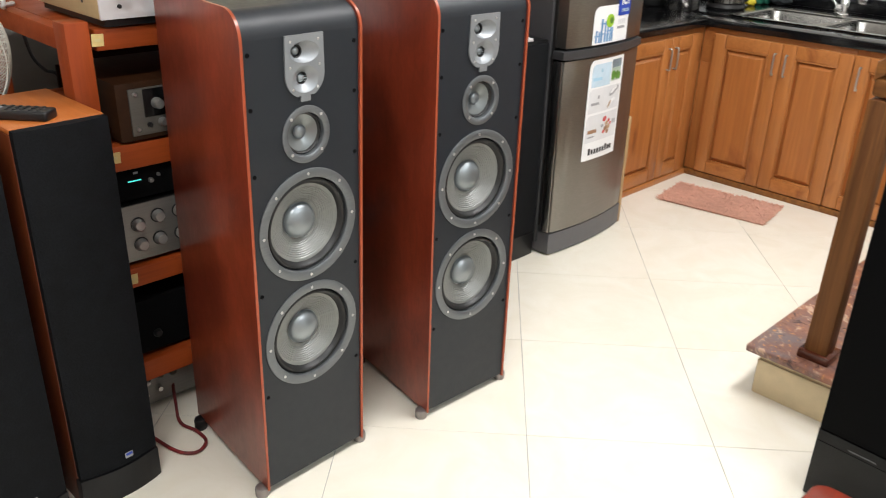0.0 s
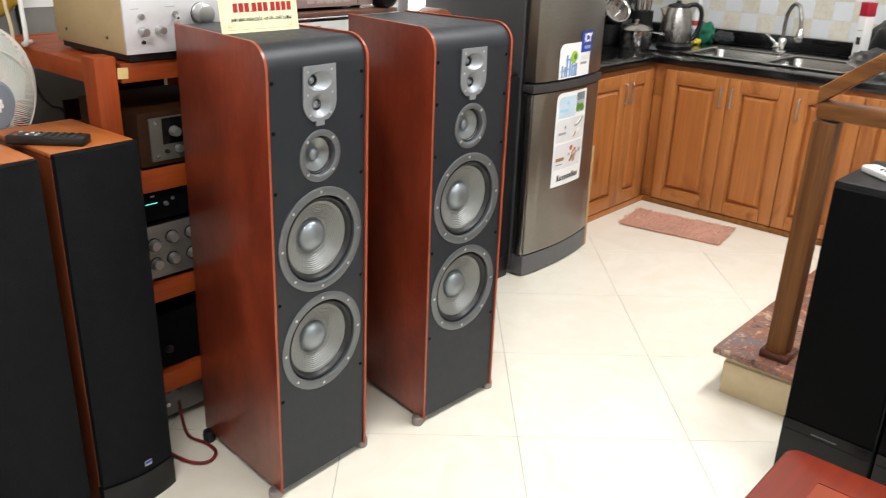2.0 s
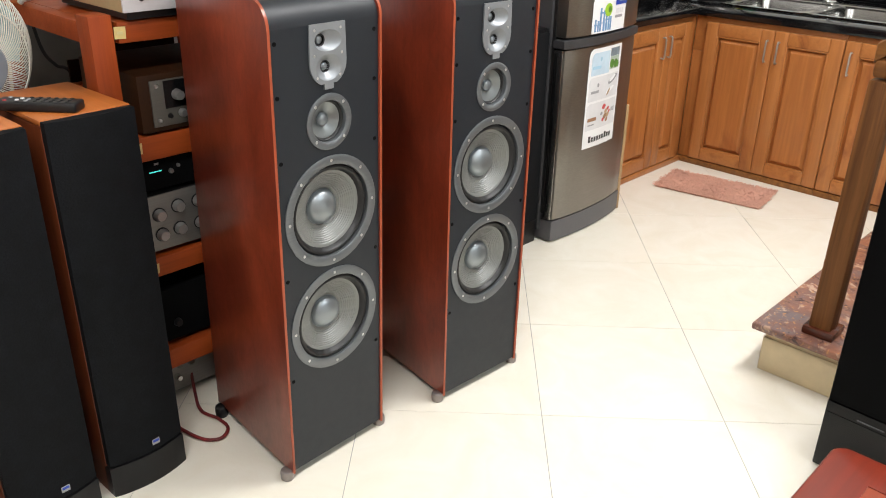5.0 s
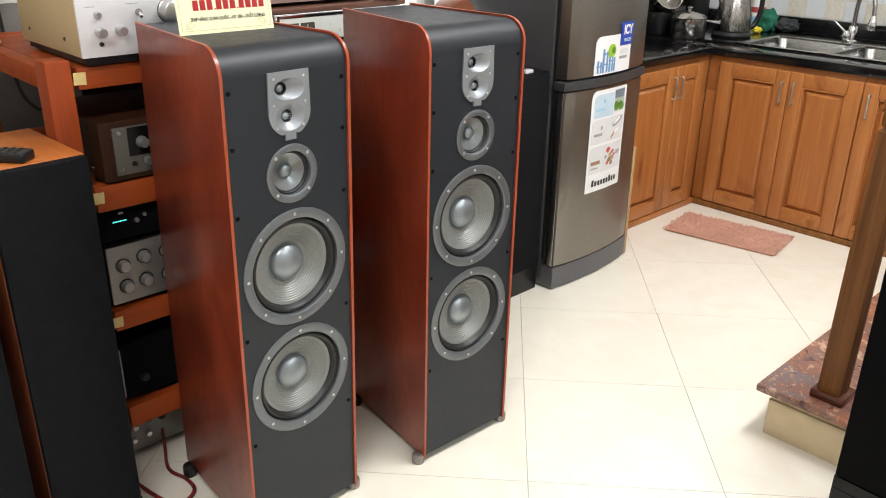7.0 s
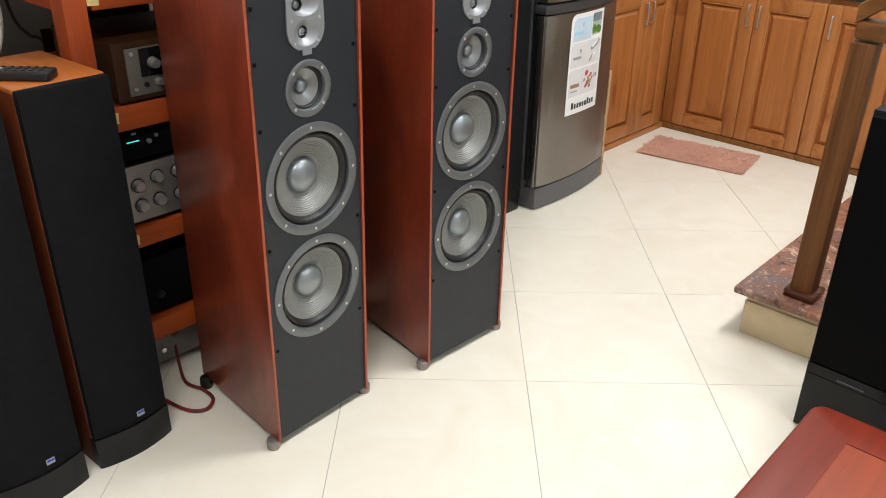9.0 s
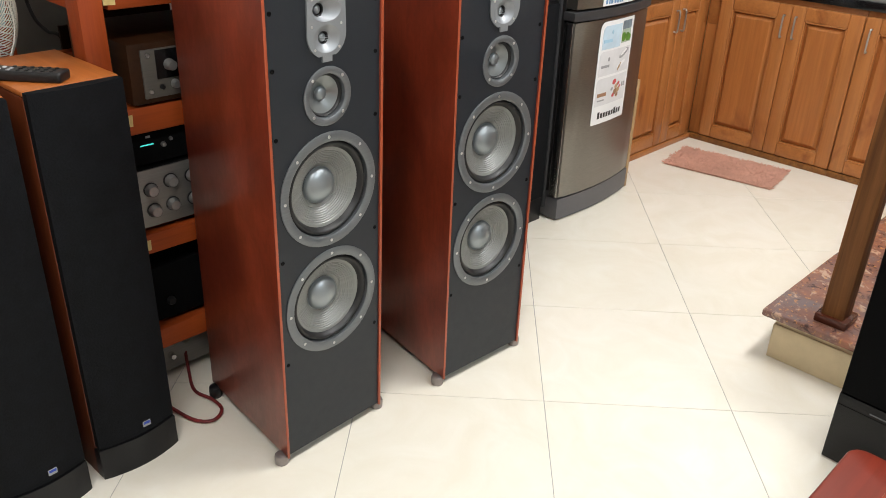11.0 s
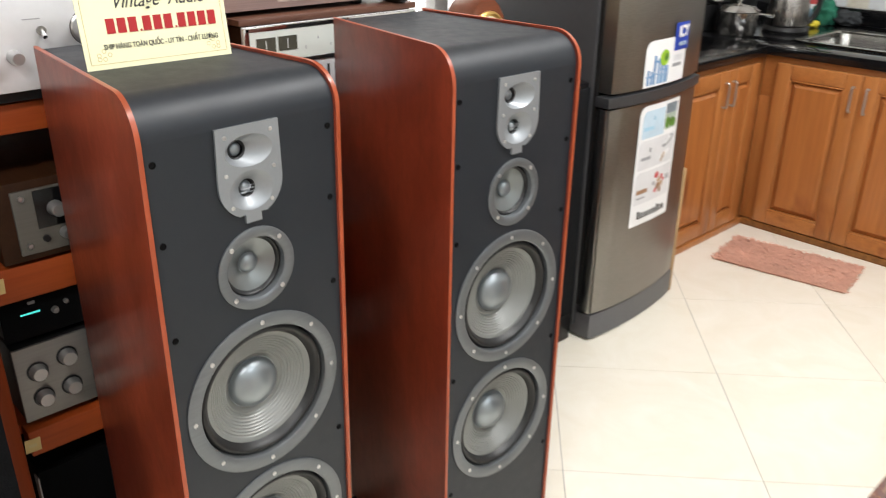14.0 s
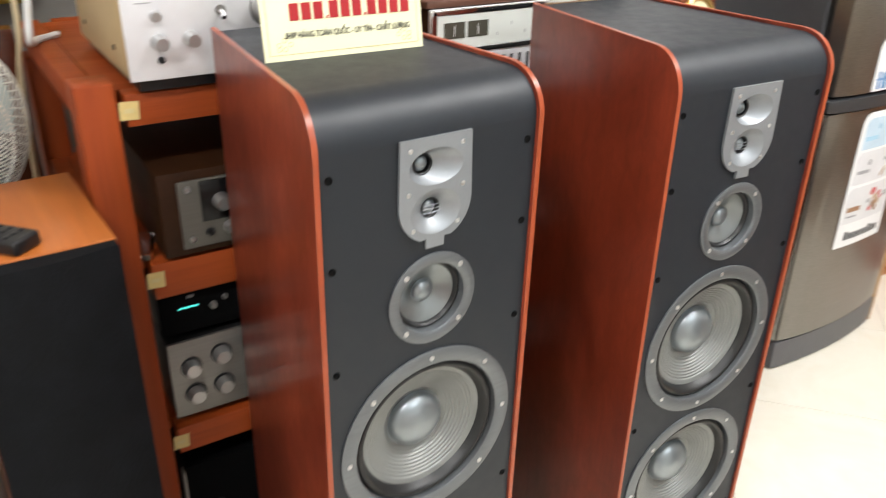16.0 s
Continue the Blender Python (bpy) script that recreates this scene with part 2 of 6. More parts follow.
M_GROUT = plain("grey_grout", (0.46, 0.44, 0.41), 0.9, 0, 0.25, 50)
M_WGROUT = plain("white_grout", (0.66, 0.65, 0.62), 0.9, 0, 0.15, 50)
M_FLOORTILE = tile_glaze("cream_floor_tile", [(0.0, (0.80, 0.76, 0.66)), (0.5, (0.83, 0.79, 0.7)), (1.0, (0.81, 0.775, 0.68))], 0.13, 0.06)
M_WTILE = tile_glaze("white_wall_tile", [(0.0, (0.68, 0.71, 0.74)), (1.0, (0.75, 0.78, 0.81))], 0.2, 0.05)
M_BTILE = tile_glaze("beige_wall_tile", [(0.0, (0.67, 0.65, 0.585)), (1.0, (0.74, 0.72, 0.66))], 0.25, 0.12)
M_STEEL = brushed("brushed_steel", (0.5, 0.49, 0.47), 0, 0.22)
M_KNOB = plain("satin_knob", (0.5, 0.5, 0.495), 0.3, 0.82, 0.05, 20)
M_KETTLE = brushed("kettle_steel", (0.4, 0.38, 0.36), 2, 0.26)
M_CRIMSON = plain("crimson_print", (0.42, 0.006, 0.03), 0.5, 0, 0.05, 40)
M_LID = wood("worn_lid_wood", (0.17, 0.075, 0.048), (0.1, 0.042, 0.026), 0, 0.45, 1.0)
M_ROSYPALE = plain("pale_rosy_print", (0.5, 0.4, 0.37), 0.4, 0.2, 0.05, 40)
M_PANEL = brushed("satin_panel", (0.215, 0.203, 0.19), 0, 0.4, 0.6)
M_CREAMBOARD = plain("cream_board", (0.66, 0.58, 0.36), 0.6, 0, 0.12, 20)
M_TUBEGREY = plain("grey_plastic_tube", (0.3, 0.29, 0.28), 0.25, 0, 0.2, 40)
M_POT = plain("polished_pot_steel", (0.6, 0.58, 0.56), 0.17, 1.0, 0.1, 14)
M_CHROME = plain("chrome", (0.8, 0.8, 0.8), 0.12, 1.0, 0.05, 20)
M_FRIDGE = brushed("fridge_steel", (0.27, 0.255, 0.235), 0, 0.3, 0.9)
M_FRIDGESIDE = plain("fridge_side_grey", (0.055, 0.056, 0.06), 0.42, 0.3, 0.1, 60)
M_FRIDGEBASE = plain("fridge_plinth_grey", (0.12, 0.12, 0.128), 0.45, 0.1, 0.1, 60)
M_ALU = plain("silver_fascia", (0.72, 0.715, 0.74), 0.42, 0.4, 0.05, 90)
M_ALUDARK = brushed("dull_silver_fascia", (0.31, 0.295, 0.28), 0, 0.42, 0.6)
M_DIMFACE = brushed("dim_silver_fascia", (0.12, 0.113, 0.1), 0, 0.45, 0.35)
M_BEIGE = plain("champagne_case", (0.52, 0.39, 0.21), 0.5, 0.1, 0.1, 60)
M_ROSY = brushed("rosy_fascia", (0.5, 0.37, 0.34), 0, 0.35, 0.5)
M_BLACKMETAL = plain("black_metal", (0.015, 0.015, 0.016), 0.4, 0.2, 0.2, 60)
M_GLASSDARK = plain("dark_window", (0.01, 0.011, 0.014), 0.08, 0, 0.05, 20)
M_DIAL = plain("pale_dial", (0.6, 0.62, 0.58), 0.3, 0, 0.08, 20)
M_METER = plain("olive_meter_face", (0.09, 0.085, 0.065), 0.2, 0, 0.3, 60)
M_CYAN = glowing("cyan_display", (0.08, 0.8, 0.7), 0.9)
M_WHITE = plain("white_plastic", (0.8, 0.8, 0.79), 0.35, 0, 0.05, 30)
M_PAPER = plain("white_paper", (0.82, 0.82, 0.82), 0.55, 0, 0.04, 30)
M_YELLOW = plain("pale_yellow_card", (0.86, 0.83, 0.54), 0.6, 0, 0.06, 20)
M_TAG = plain("yellowed_tag", (0.66, 0.5, 0.2), 0.6, 0, 0.15, 90)
M_REDINK = plain("red_ink", (0.38, 0.008, 0.012), 0.6, 0, 0.05, 40)
M_BLACKINK = plain("black_ink", (0.03, 0.03, 0.03), 0.6, 0, 0.05, 40)
M_GOLDINK = plain("tan_ink", (0.6, 0.5, 0.24), 0.6, 0, 0.1, 40)
M_GREYINK = plain("grey_ink", (0.35, 0.35, 0.36), 0.6, 0, 0.1, 40)
M_BLUE = plain("blue_print", (0.02, 0.06, 0.42), 0.5, 0, 0.05, 40)
M_SKY = plain("pale_blue_print", (0.42, 0.68, 0.85), 0.5, 0, 0.3, 25)
M_GREEN = plain("green_print", (0.16, 0.4, 0.05), 0.5, 0, 0.5, 60)
M_ICE = plain("ice_blue_print", (0.6, 0.76, 0.88), 0.5, 0, 0.25, 18)
M_STEELPRINT = plain("slate_print", (0.3, 0.38, 0.44), 0.5, 0, 0.5, 45)
M_PALEGREEN = plain("pale_green_print", (0.5, 0.6, 0.5), 0.5, 0, 0.3, 40)
M_LIME = plain("lime_print", (0.35, 0.6, 0.04), 0.5, 0, 0.2, 60)
M_BLUEGLASS = plain("blue_glass_print", (0.2, 0.4, 0.7), 0.5, 0, 0.3, 40)
M_TANPRINT = plain("tan_print", (0.55, 0.36, 0.2), 0.5, 0, 0.3, 60)
M_PALEGREY = plain("pale_grey_print", (0.74, 0.74, 0.75), 0.5, 0, 0.12, 25)
M_PINKRED = plain("red_print", (0.7, 0.1, 0.1), 0.5, 0, 0.3, 60)
M_BROWNPRINT = plain("brown_print", (0.4, 0.22, 0.12), 0.5, 0, 0.3, 60)
M_RUG = plain("dusty_pink_chenille", (0.76, 0.42, 0.31), 0.95, 0, 0.22, 40, 0.3)
M_CABLE = plain("red_black_braid", (0.42, 0.03, 0.03), 0.6, 0, 0.8, 330)
M_GOLD = plain("gold_dial", (0.75, 0.5, 0.16), 0.3, 0.8, 0.1, 30)
M_CLOCKWOOD = wood("clock_wood", (0.26, 0.07, 0.02), (0.14, 0.03, 0.01), 0, 0.3, 1.0, 0.3)
M_TEAL = plain("fan_blade_teal", (0.42, 0.58, 0.6), 0.35, 0, 0.1, 20)
M_FANGREY = plain("fan_hub_grey", (0.2, 0.24, 0.28), 0.4, 0, 0.1, 40)
M_CREAMWIRE = plain("cream_wire", (0.82, 0.8, 0.72), 0.4, 0, 0.1, 40)
M_GREENCLOTH = plain("green_sponge", (0.02, 0.22, 0.13), 0.9, 0, 0.4, 60, 0.6)
M_GREYCLOTH = plain("dark_grey_cloth", (0.05, 0.055, 0.06), 0.95, 0, 0.4, 60, 0.6)
M_BAG = plain("black_bin_bag", (0.01, 0.01, 0.011), 0.36, 0, 0.1, 30)
M_CLEARBAG = clear("clear_bag", (0.97, 0.98, 1.0), 0.3, 1.28)
M_CLEARCUP = clear("clear_cup", (0.95, 0.9, 0.9), 0.1, 1.3)
M_ORANGE = plain("orange_plastic", (0.7, 0.3, 0.06), 0.4, 0, 0.1, 40)
M_COPPER = plain("copper_utensil", (0.4, 0.16, 0.07), 0.35, 0.7, 0.2, 60)
M_PURPLE = plain("magenta_print", (0.42, 0.01, 0.14), 0.5, 0, 0.1, 40)
M_YELLOWPRINT = plain("yellow_print", (0.85, 0.7, 0.05), 0.5, 0, 0.1, 40)
M_PANE = clear("window_pane", (1, 1, 1), 0.0, 1.45)
M_DAYLIGHT = glowing("daylight", (1.0, 0.99, 0.97), 1.3)
M_DIFFUSER = glowing("lamp_diffuser", (1.0, 0.97, 0.9), 3.0)
M_WALLSHADE = plain("shaded_wall_grey", (0.19, 0.178, 0.16), 0.7, 0, 0.25, 14, 0.2)
M_MUSTARD = plain("mustard_cloth", (0.5, 0.33, 0.03), 0.9, 0, 0.3, 40, 0.4)


# ---- making meshes ----
def thing(name, m, label, category, group="", kind=""):
    ob = new(name)
    ob.empty_display_size = 0.05
    ob.matrix_world = m
    return tagged(ob, label, category, group, kind)


def part(name, bm, mats, parent=None, label="", smooth=40):
    mats = mats if isinstance(mats, (list, tuple)) else [mats]
    bmesh.ops.recalc_face_normals(bm, faces=bm.faces)
    me = bpy.data.meshes.new(name)
    for f in bm.faces:
        f.smooth = True
    bm.to_mesh(me)
    bm.free()
    me.set_sharp_from_angle(angle=radians(smooth))
    for m in mats:
        me.materials.append(m)
    ob = new(name, me)
    if parent is not None:
        ob.parent = parent
    if label:
        ob["label"] = label
    return ob


def share(name, source, parent, m, label=""):
    """Another piece with the mesh of source, at the pose m under parent."""
    ob = new(name, source.data)
    ob.parent, ob.matrix_basis = parent, m
    if label:
        ob["label"] = label
    return ob


def box(x0, x1, y0, y1, z0, z1, bevel=0.0, segs=2, bm=None, slot=0):
    bm = bm or bmesh.new()
    r = bmesh.ops.create_cube(bm, size=1.0, matrix=Matrix.LocRotScale(((x0 + x1) / 2, (y0 + y1) / 2, (z0 + z1) / 2), None, (x1 - x0, y1 - y0, z1 - z0)))
    vs = r["verts"]
    for f in {f for v in vs for f in v.link_faces}:
        f.material_index = slot
    if bevel:
        bmesh.ops.bevel(bm, geom=list({e for v in vs for e in v.link_edges}), offset=bevel, segments=segs, profile=0.5, affect="EDGES")
    return bm


def prism(points, a0, a1, axis=1, bm=None, bevel=0.0, slot=0):
    """A polygon in the other two axes, drawn out along one axis from a0 to a1."""
    bm = bm or bmesh.new()

    def at(p, a):
        q = list(p)
        q.insert(axis, a)
        return bm.verts.new(q)

    lo, hi = [at(p, a0) for p in points], [at(p, a1) for p in points]
    n = len(points)
    faces = [bm.faces.new(lo), bm.faces.new(hi[::-1])]
    faces += [bm.faces.new((lo[i], lo[(i + 1) % n], hi[(i + 1) % n], hi[i])) for i in range(n)]
    for f in faces:
        f.material_index = slot
    if bevel:
        bmesh.ops.bevel(bm, geom=list({e for f in faces[:2] for e in f.edges}), offset=bevel, segments=2, profile=0.5, affect="EDGES")
    return bm


def lathe(profile, m=Matrix(), seg=32, bm=None, slot=0):
    """Radius and height pairs turned round the z axis, then laid by m."""
    bm = bm or bmesh.new()
    rings = []
    for r, h in profile:
        if r < 1e-5:
            rings.append([bm.verts.new(m @ Vector((0, 0, h)))])
        else:
            rings.append([bm.verts.new(m @ Vector((r * math.cos(2 * math.pi * k / seg), r * math.sin(2 * math.pi * k / seg), h))) for k in range(seg)])
    for a, b in zip(rings, rings[1:]):
        for k in range(seg):
            vs = []
            for v in (a[k % len(a)], a[(k + 1) % len(a)], b[(k + 1) % len(b)], b[k % len(b)]):
                if v not in vs:
                    vs.append(v)
            if len(vs) > 2:
                bm.faces.new(vs).material_index = slot
    return bm


def tube(path, radius, seg=8, bm=None, closed=False):
    bm = bm or bmesh.new()
    pts = [Vector(p) for p in path]
    n, rings = len(pts), []
    side = None
    for i, p in enumerate(pts):
        d = (pts[(i + 1) % n] - pts[i - 1]) if closed else (pts[min(i + 1, n - 1)] - pts[max(i - 1, 0)])
        d.normalize()
        if side is None:
            side = d.orthogonal().normalized()
        side = (side - side.dot(d) * d).normalized()
        up = d.cross(side)
        r = radius[i] if isinstance(radius, (list, tuple)) else radius
        rings.append([bm.verts.new(p + r * (math.cos(2 * math.pi * k / seg) * side + math.sin(2 * math.pi * k / seg) * up)) for k in range(seg)])
    for i in range(n if closed else n - 1):
        a, b = rings[i], rings[(i + 1) % n]
        for k in range(seg):
            bm.faces.new((a[k], a[(k + 1) % seg], b[(k + 1) % seg], b[k]))
    if not closed:
        bm.faces.new(rings[0][::-1]), bm.faces.new(rings[-1])
    return bm


def smooth_path(points, steps=8):
    """A Catmull-Rom line through the points."""
    p = [Vector(q) for q in points]
    p = [2 * p[0] - p[1]] + p + [2 * p[-1] - p[-2]]
    out = []
    for i in range(1, len(p) - 2):
        for k in range(steps):
            t = k / steps
            out.append(0.5 * (2 * p[i] + (p[i + 1] - p[i - 1]) * t + (2 * p[i - 1] - 5 * p[i] + 4 * p[i + 1] - p[i + 2]) * t * t + (3 * p[i] - p[i - 1] - 3 * p[i + 1] + p[i + 2]) * t ** 3))
    return out + [p[-2]]


def lettering(name, text, size, mat, parent, m, extrude=0.0003, shear=0.0, weight=0.0):
    cu = bpy.data.curves.new(name, "FONT")
    cu.body, cu.size, cu.align_x, cu.align_y, cu.extrude, cu.shear, cu.offset = text, size, "CENTER", "CENTER", extrude, shear, weight
    tmp = new(name, cu)
    me = bpy.data.meshes.new_from_object(tmp.evaluated_get(bpy.context.evaluated_depsgraph_get()))
    bpy.data.objects.remove(tmp)
    me.materials.append(mat)
    ob = new(name, me)
    ob.parent, ob.matrix_basis = parent, m
    return ob


FRONT = pose(0, 0, 0, 90)  # turns a lathe or plate so that its top faces -y


def arc(cx, cy, r, a0, a1, n=10):
    return [(cx + r * math.cos(radians(a0 + (a1 - a0) * k / n)), cy + r * math.sin(radians(a0 + (a1 - a0) * k / n))) for k in range(n + 1)]


# ---- the room ----
X0, X1, Y0, Y1 = -2.4, 4.52, -3.2, 2.5
floor_slab = tagged(part("floor", box(X0 - 0.15, X1 + 0.15, Y0 - 0.15, Y1 + 0.15, -0.12, -0.0014), M_GROUT), "cream glazed floor tiles laid diagonally to the walls", "floor", kind="structure")
# assumed window: a glowing sheet behind it whitens this dim stretch of wall
WX0, WX1, WZ0, WZ1 = 1.9, 2.84, 0.8, 2.0
bm = box(X0 - 0.15, WX0, Y1, Y1 + 0.15, -0.004, CEILING)
box(WX1, X1 + 0.15, Y1, Y1 + 0.15, -0.004, CEILING, bm=bm)
box(WX0, WX1, Y1, Y1 + 0.15, -0.004, WZ0, bm=bm)
box(WX0, WX1, Y1, Y1 + 0.15, WZ1, CEILING, bm=bm)
window = tagged(thing("window_1", pose(0, 0, 0), "assumed daylit window with a cream painted frame", "window"), kind="structure")
for x0, x1 in ((WX0, WX0 + 0.05), (2.335, 2.4), (WX1 - 0.05, WX1)):
    part("window_frame", box(x0, x1, Y1 - 0.004, Y1 + 0.09, WZ0 + 0.051, WZ1 - 0.051, 0.004), M_WALL, window)
for z0, z1 in ((WZ0, WZ0 + 0.05), (WZ1 - 0.05, WZ1)):
    part("window_frame", box(WX0, WX1, Y1 - 0.004, Y1 + 0.09, z0, z1, 0.004), M_WALL, window)
for x0, x1 in ((WX0 + 0.051, 2.334), (2.401, WX1 - 0.051)):
    part("pane", box(x0, x1, Y1 + 0.04, Y1 + 0.044, WZ0 + 0.051, WZ1 - 0.051), M_PANE, window).visible_shadow = False
tagged(part("backdrop", box(WX0 - 0.3, WX1 + 0.3, Y1 + 0.4, Y1 + 0.42, WZ0 - 0.3, WZ1 + 0.3), M_DAYLIGHT), "glowing sheet added as daylight behind the assumed window", "backdrop", kind="structure")
tagged(part("wall_back", bm, M_WALL), "plain white painted back wall", "wall", kind="structure")
wall_k = tagged(part("wall_kitchen", box(X1, X1 + 0.15, Y0 - 0.15, Y1, -0.004, CEILING), M_WALL), "white wall with checkered kitchen tiles", "wall", kind="structure")
tagged(part("wall_left", box(X0 - 0.15, X0, Y0, Y1, -0.004, CEILING), M_WALL), "plain white painted wall", "wall", kind="structure")
tagged(part("wall_front", box(X0 - 0.15, X1, Y0 - 0.15, Y0, -0.004, CEILING), M_WALL), "plain white painted wall", "wall", kind="structure")
tagged(part("ceiling", box(X0 - 0.15, X1 + 0.15, Y0 - 0.15, Y1 + 0.15, CEILING, CEILING + 0.12), M_CEIL), "plain white ceiling", "ceiling", kind="structure")

for lx, ly, lw, ld, power in LAMPS:
    cl = thing("ceiling_light", pose(lx, ly, CEILING), "white flat ceiling light, unseen, switched on", "ceiling light", "ceiling lights")
    part("frame", box(-lw / 2 - 0.03, lw / 2 + 0.03, -ld / 2 - 0.03, ld / 2 + 0.03, -0.05, 0, 0.008), M_WHITE, cl)
    part("diffuser", box(-lw / 2, lw / 2, -ld / 2, ld / 2, -0.07, -0.049, 0.006), M_DIFFUSER, cl)


# ---- the two tall floor speakers ----
SP_W, SP_H, SP_D, SP_R, TAPER = 0.297, 1.106, 0.378, 0.056, math.tan(radians(6))
BAFFLE_Y = 0.005


def half(y):
    return SP_W / 2 - y * TAPER


def speaker_profile(inset):
    r = SP_R - inset
    pts = [(SP_D - inset, inset), (SP_D - inset, SP_H - inset)]
    pts += [(y, z) for y, z in arc(SP_R, SP_H - SP_R, r, 90, 180, 10)]
    return pts + [(inset, inset)]


def speaker_slab(inset, x_of0, x_of1, rim_slot=0):
    bm = bmesh.new()
    pts = speaker_profile(inset)
    lo, hi = [bm.verts.new((x_of0(y), y, z)) for y, z in pts], [bm.verts.new((x_of1(y), y, z)) for y, z in pts]
    n = len(pts)
    caps = [bm.faces.new(lo), bm.faces.new(hi[::-1])]
    for i in range(n):
        bm.faces.new((lo[i], lo[(i + 1) % n], hi[(i + 1) % n], hi[i])).material_index = rim_slot
    return bm, caps


def holed(outline, holes, y, thick):
    """A flat plate facing -y with openings through it."""
    bm = bmesh.new()
    loops = [[bm.verts.new((px, y, pz)) for px, pz in loop] for loop in [outline] + holes]
    edges = [bm.edges.new((loop[i], loop[(i + 1) % len(loop)])) for loop in loops for i in range(len(loop))]
    bmesh.ops.triangle_fill(bm, edges=edges, use_beauty=True, normal=(0, -1, 0))
    back = {v: bm.verts.new((v.co.x, y + thick, v.co.z)) for loop in loops for v in loop}
    for loop in loops:
        for i in range(len(loop)):
            p, q = loop[i], loop[(i + 1) % len(loop)]
            bm.faces.new((p, q, back[q], back[p]))
    return bm


def driver(parent, name, z, r, hole, cone_r, cap_r, depth, lip, screws, ridges, cone_mat, label):
    d = thing(name, pose(0, BAFFLE_Y, z), "", "")
    d.parent = parent
    d.matrix_basis = pose(0, BAFFLE_Y, z)
    d["label"] = label
    frame_ob = part("driver_frame", lathe([(r, 0), (r, 0.0022), (r - 0.0015, 0.003), (hole + 0.003, 0.003), (hole, 0.0008), (hole - 0.001, -0.012)], FRONT, 48), M_RING, d)
    w = hole - cone_r
    part("surround", lathe([(hole - 0.0005, -0.010)] + [(hole - w * k / 8, -0.010 + 0.5 * w * math.sin(math.pi * k / 8) - (lip - 0.010) * (k / 8) ** 1.6) for k in range(1, 9)], FRONT, 48), M_RUBBER, d)
    prof, steps = [], 144
    for k in range(steps + 1):
        u = k / steps
        rr = cone_r + 0.001 + (cap_r - cone_r) * u
        hh = -lip - (depth - lip) * (u ** 1.15)
        if ridges and 0.14 < u < 0.86:
            hh -= 0.0006 * (1 - math.cos((u - 0.14) / 0.72 * 2 * math.pi * ridges))
        prof.append((rr, hh))
    part("cone", lathe(prof, FRONT, 48), cone_mat, d)
    part("dust_cap", lathe([(cap_r + 0.0015, -depth + 0.001)] + [(cap_r * math.cos(radians(a)), -depth + 0.001 + cap_r * 0.55 * math.sin(radians(a))) for a in range(0, 91, 10)], FRONT, 32), M_CAP, d)
    part("basket", lathe([(hole, -0.012), (hole * 0.6, -depth - 0.012), (0, -depth - 0.012)], FRONT, 24), M_HOLE, d)
    first = None
    for k in range(screws):
        a = radians(90 + 360 * k / screws + (45 if screws == 4 else 0))
        m = pose((r + hole) / 2 * math.cos(a), -0.003, (r + hole) / 2 * math.sin(a))
        if first is None:
            first = part("screw", lathe([(0.0036, -0.001), (0.0036, 0.0004), (0.0027, 0.0009), (0.0014, 0.0009), (0.0013, 0.0001), (0, 0.0001)], FRONT, 10), M_SCREW, d)
            first.matrix_basis = m
        else:
            share("screw", first, d, m)
    return d


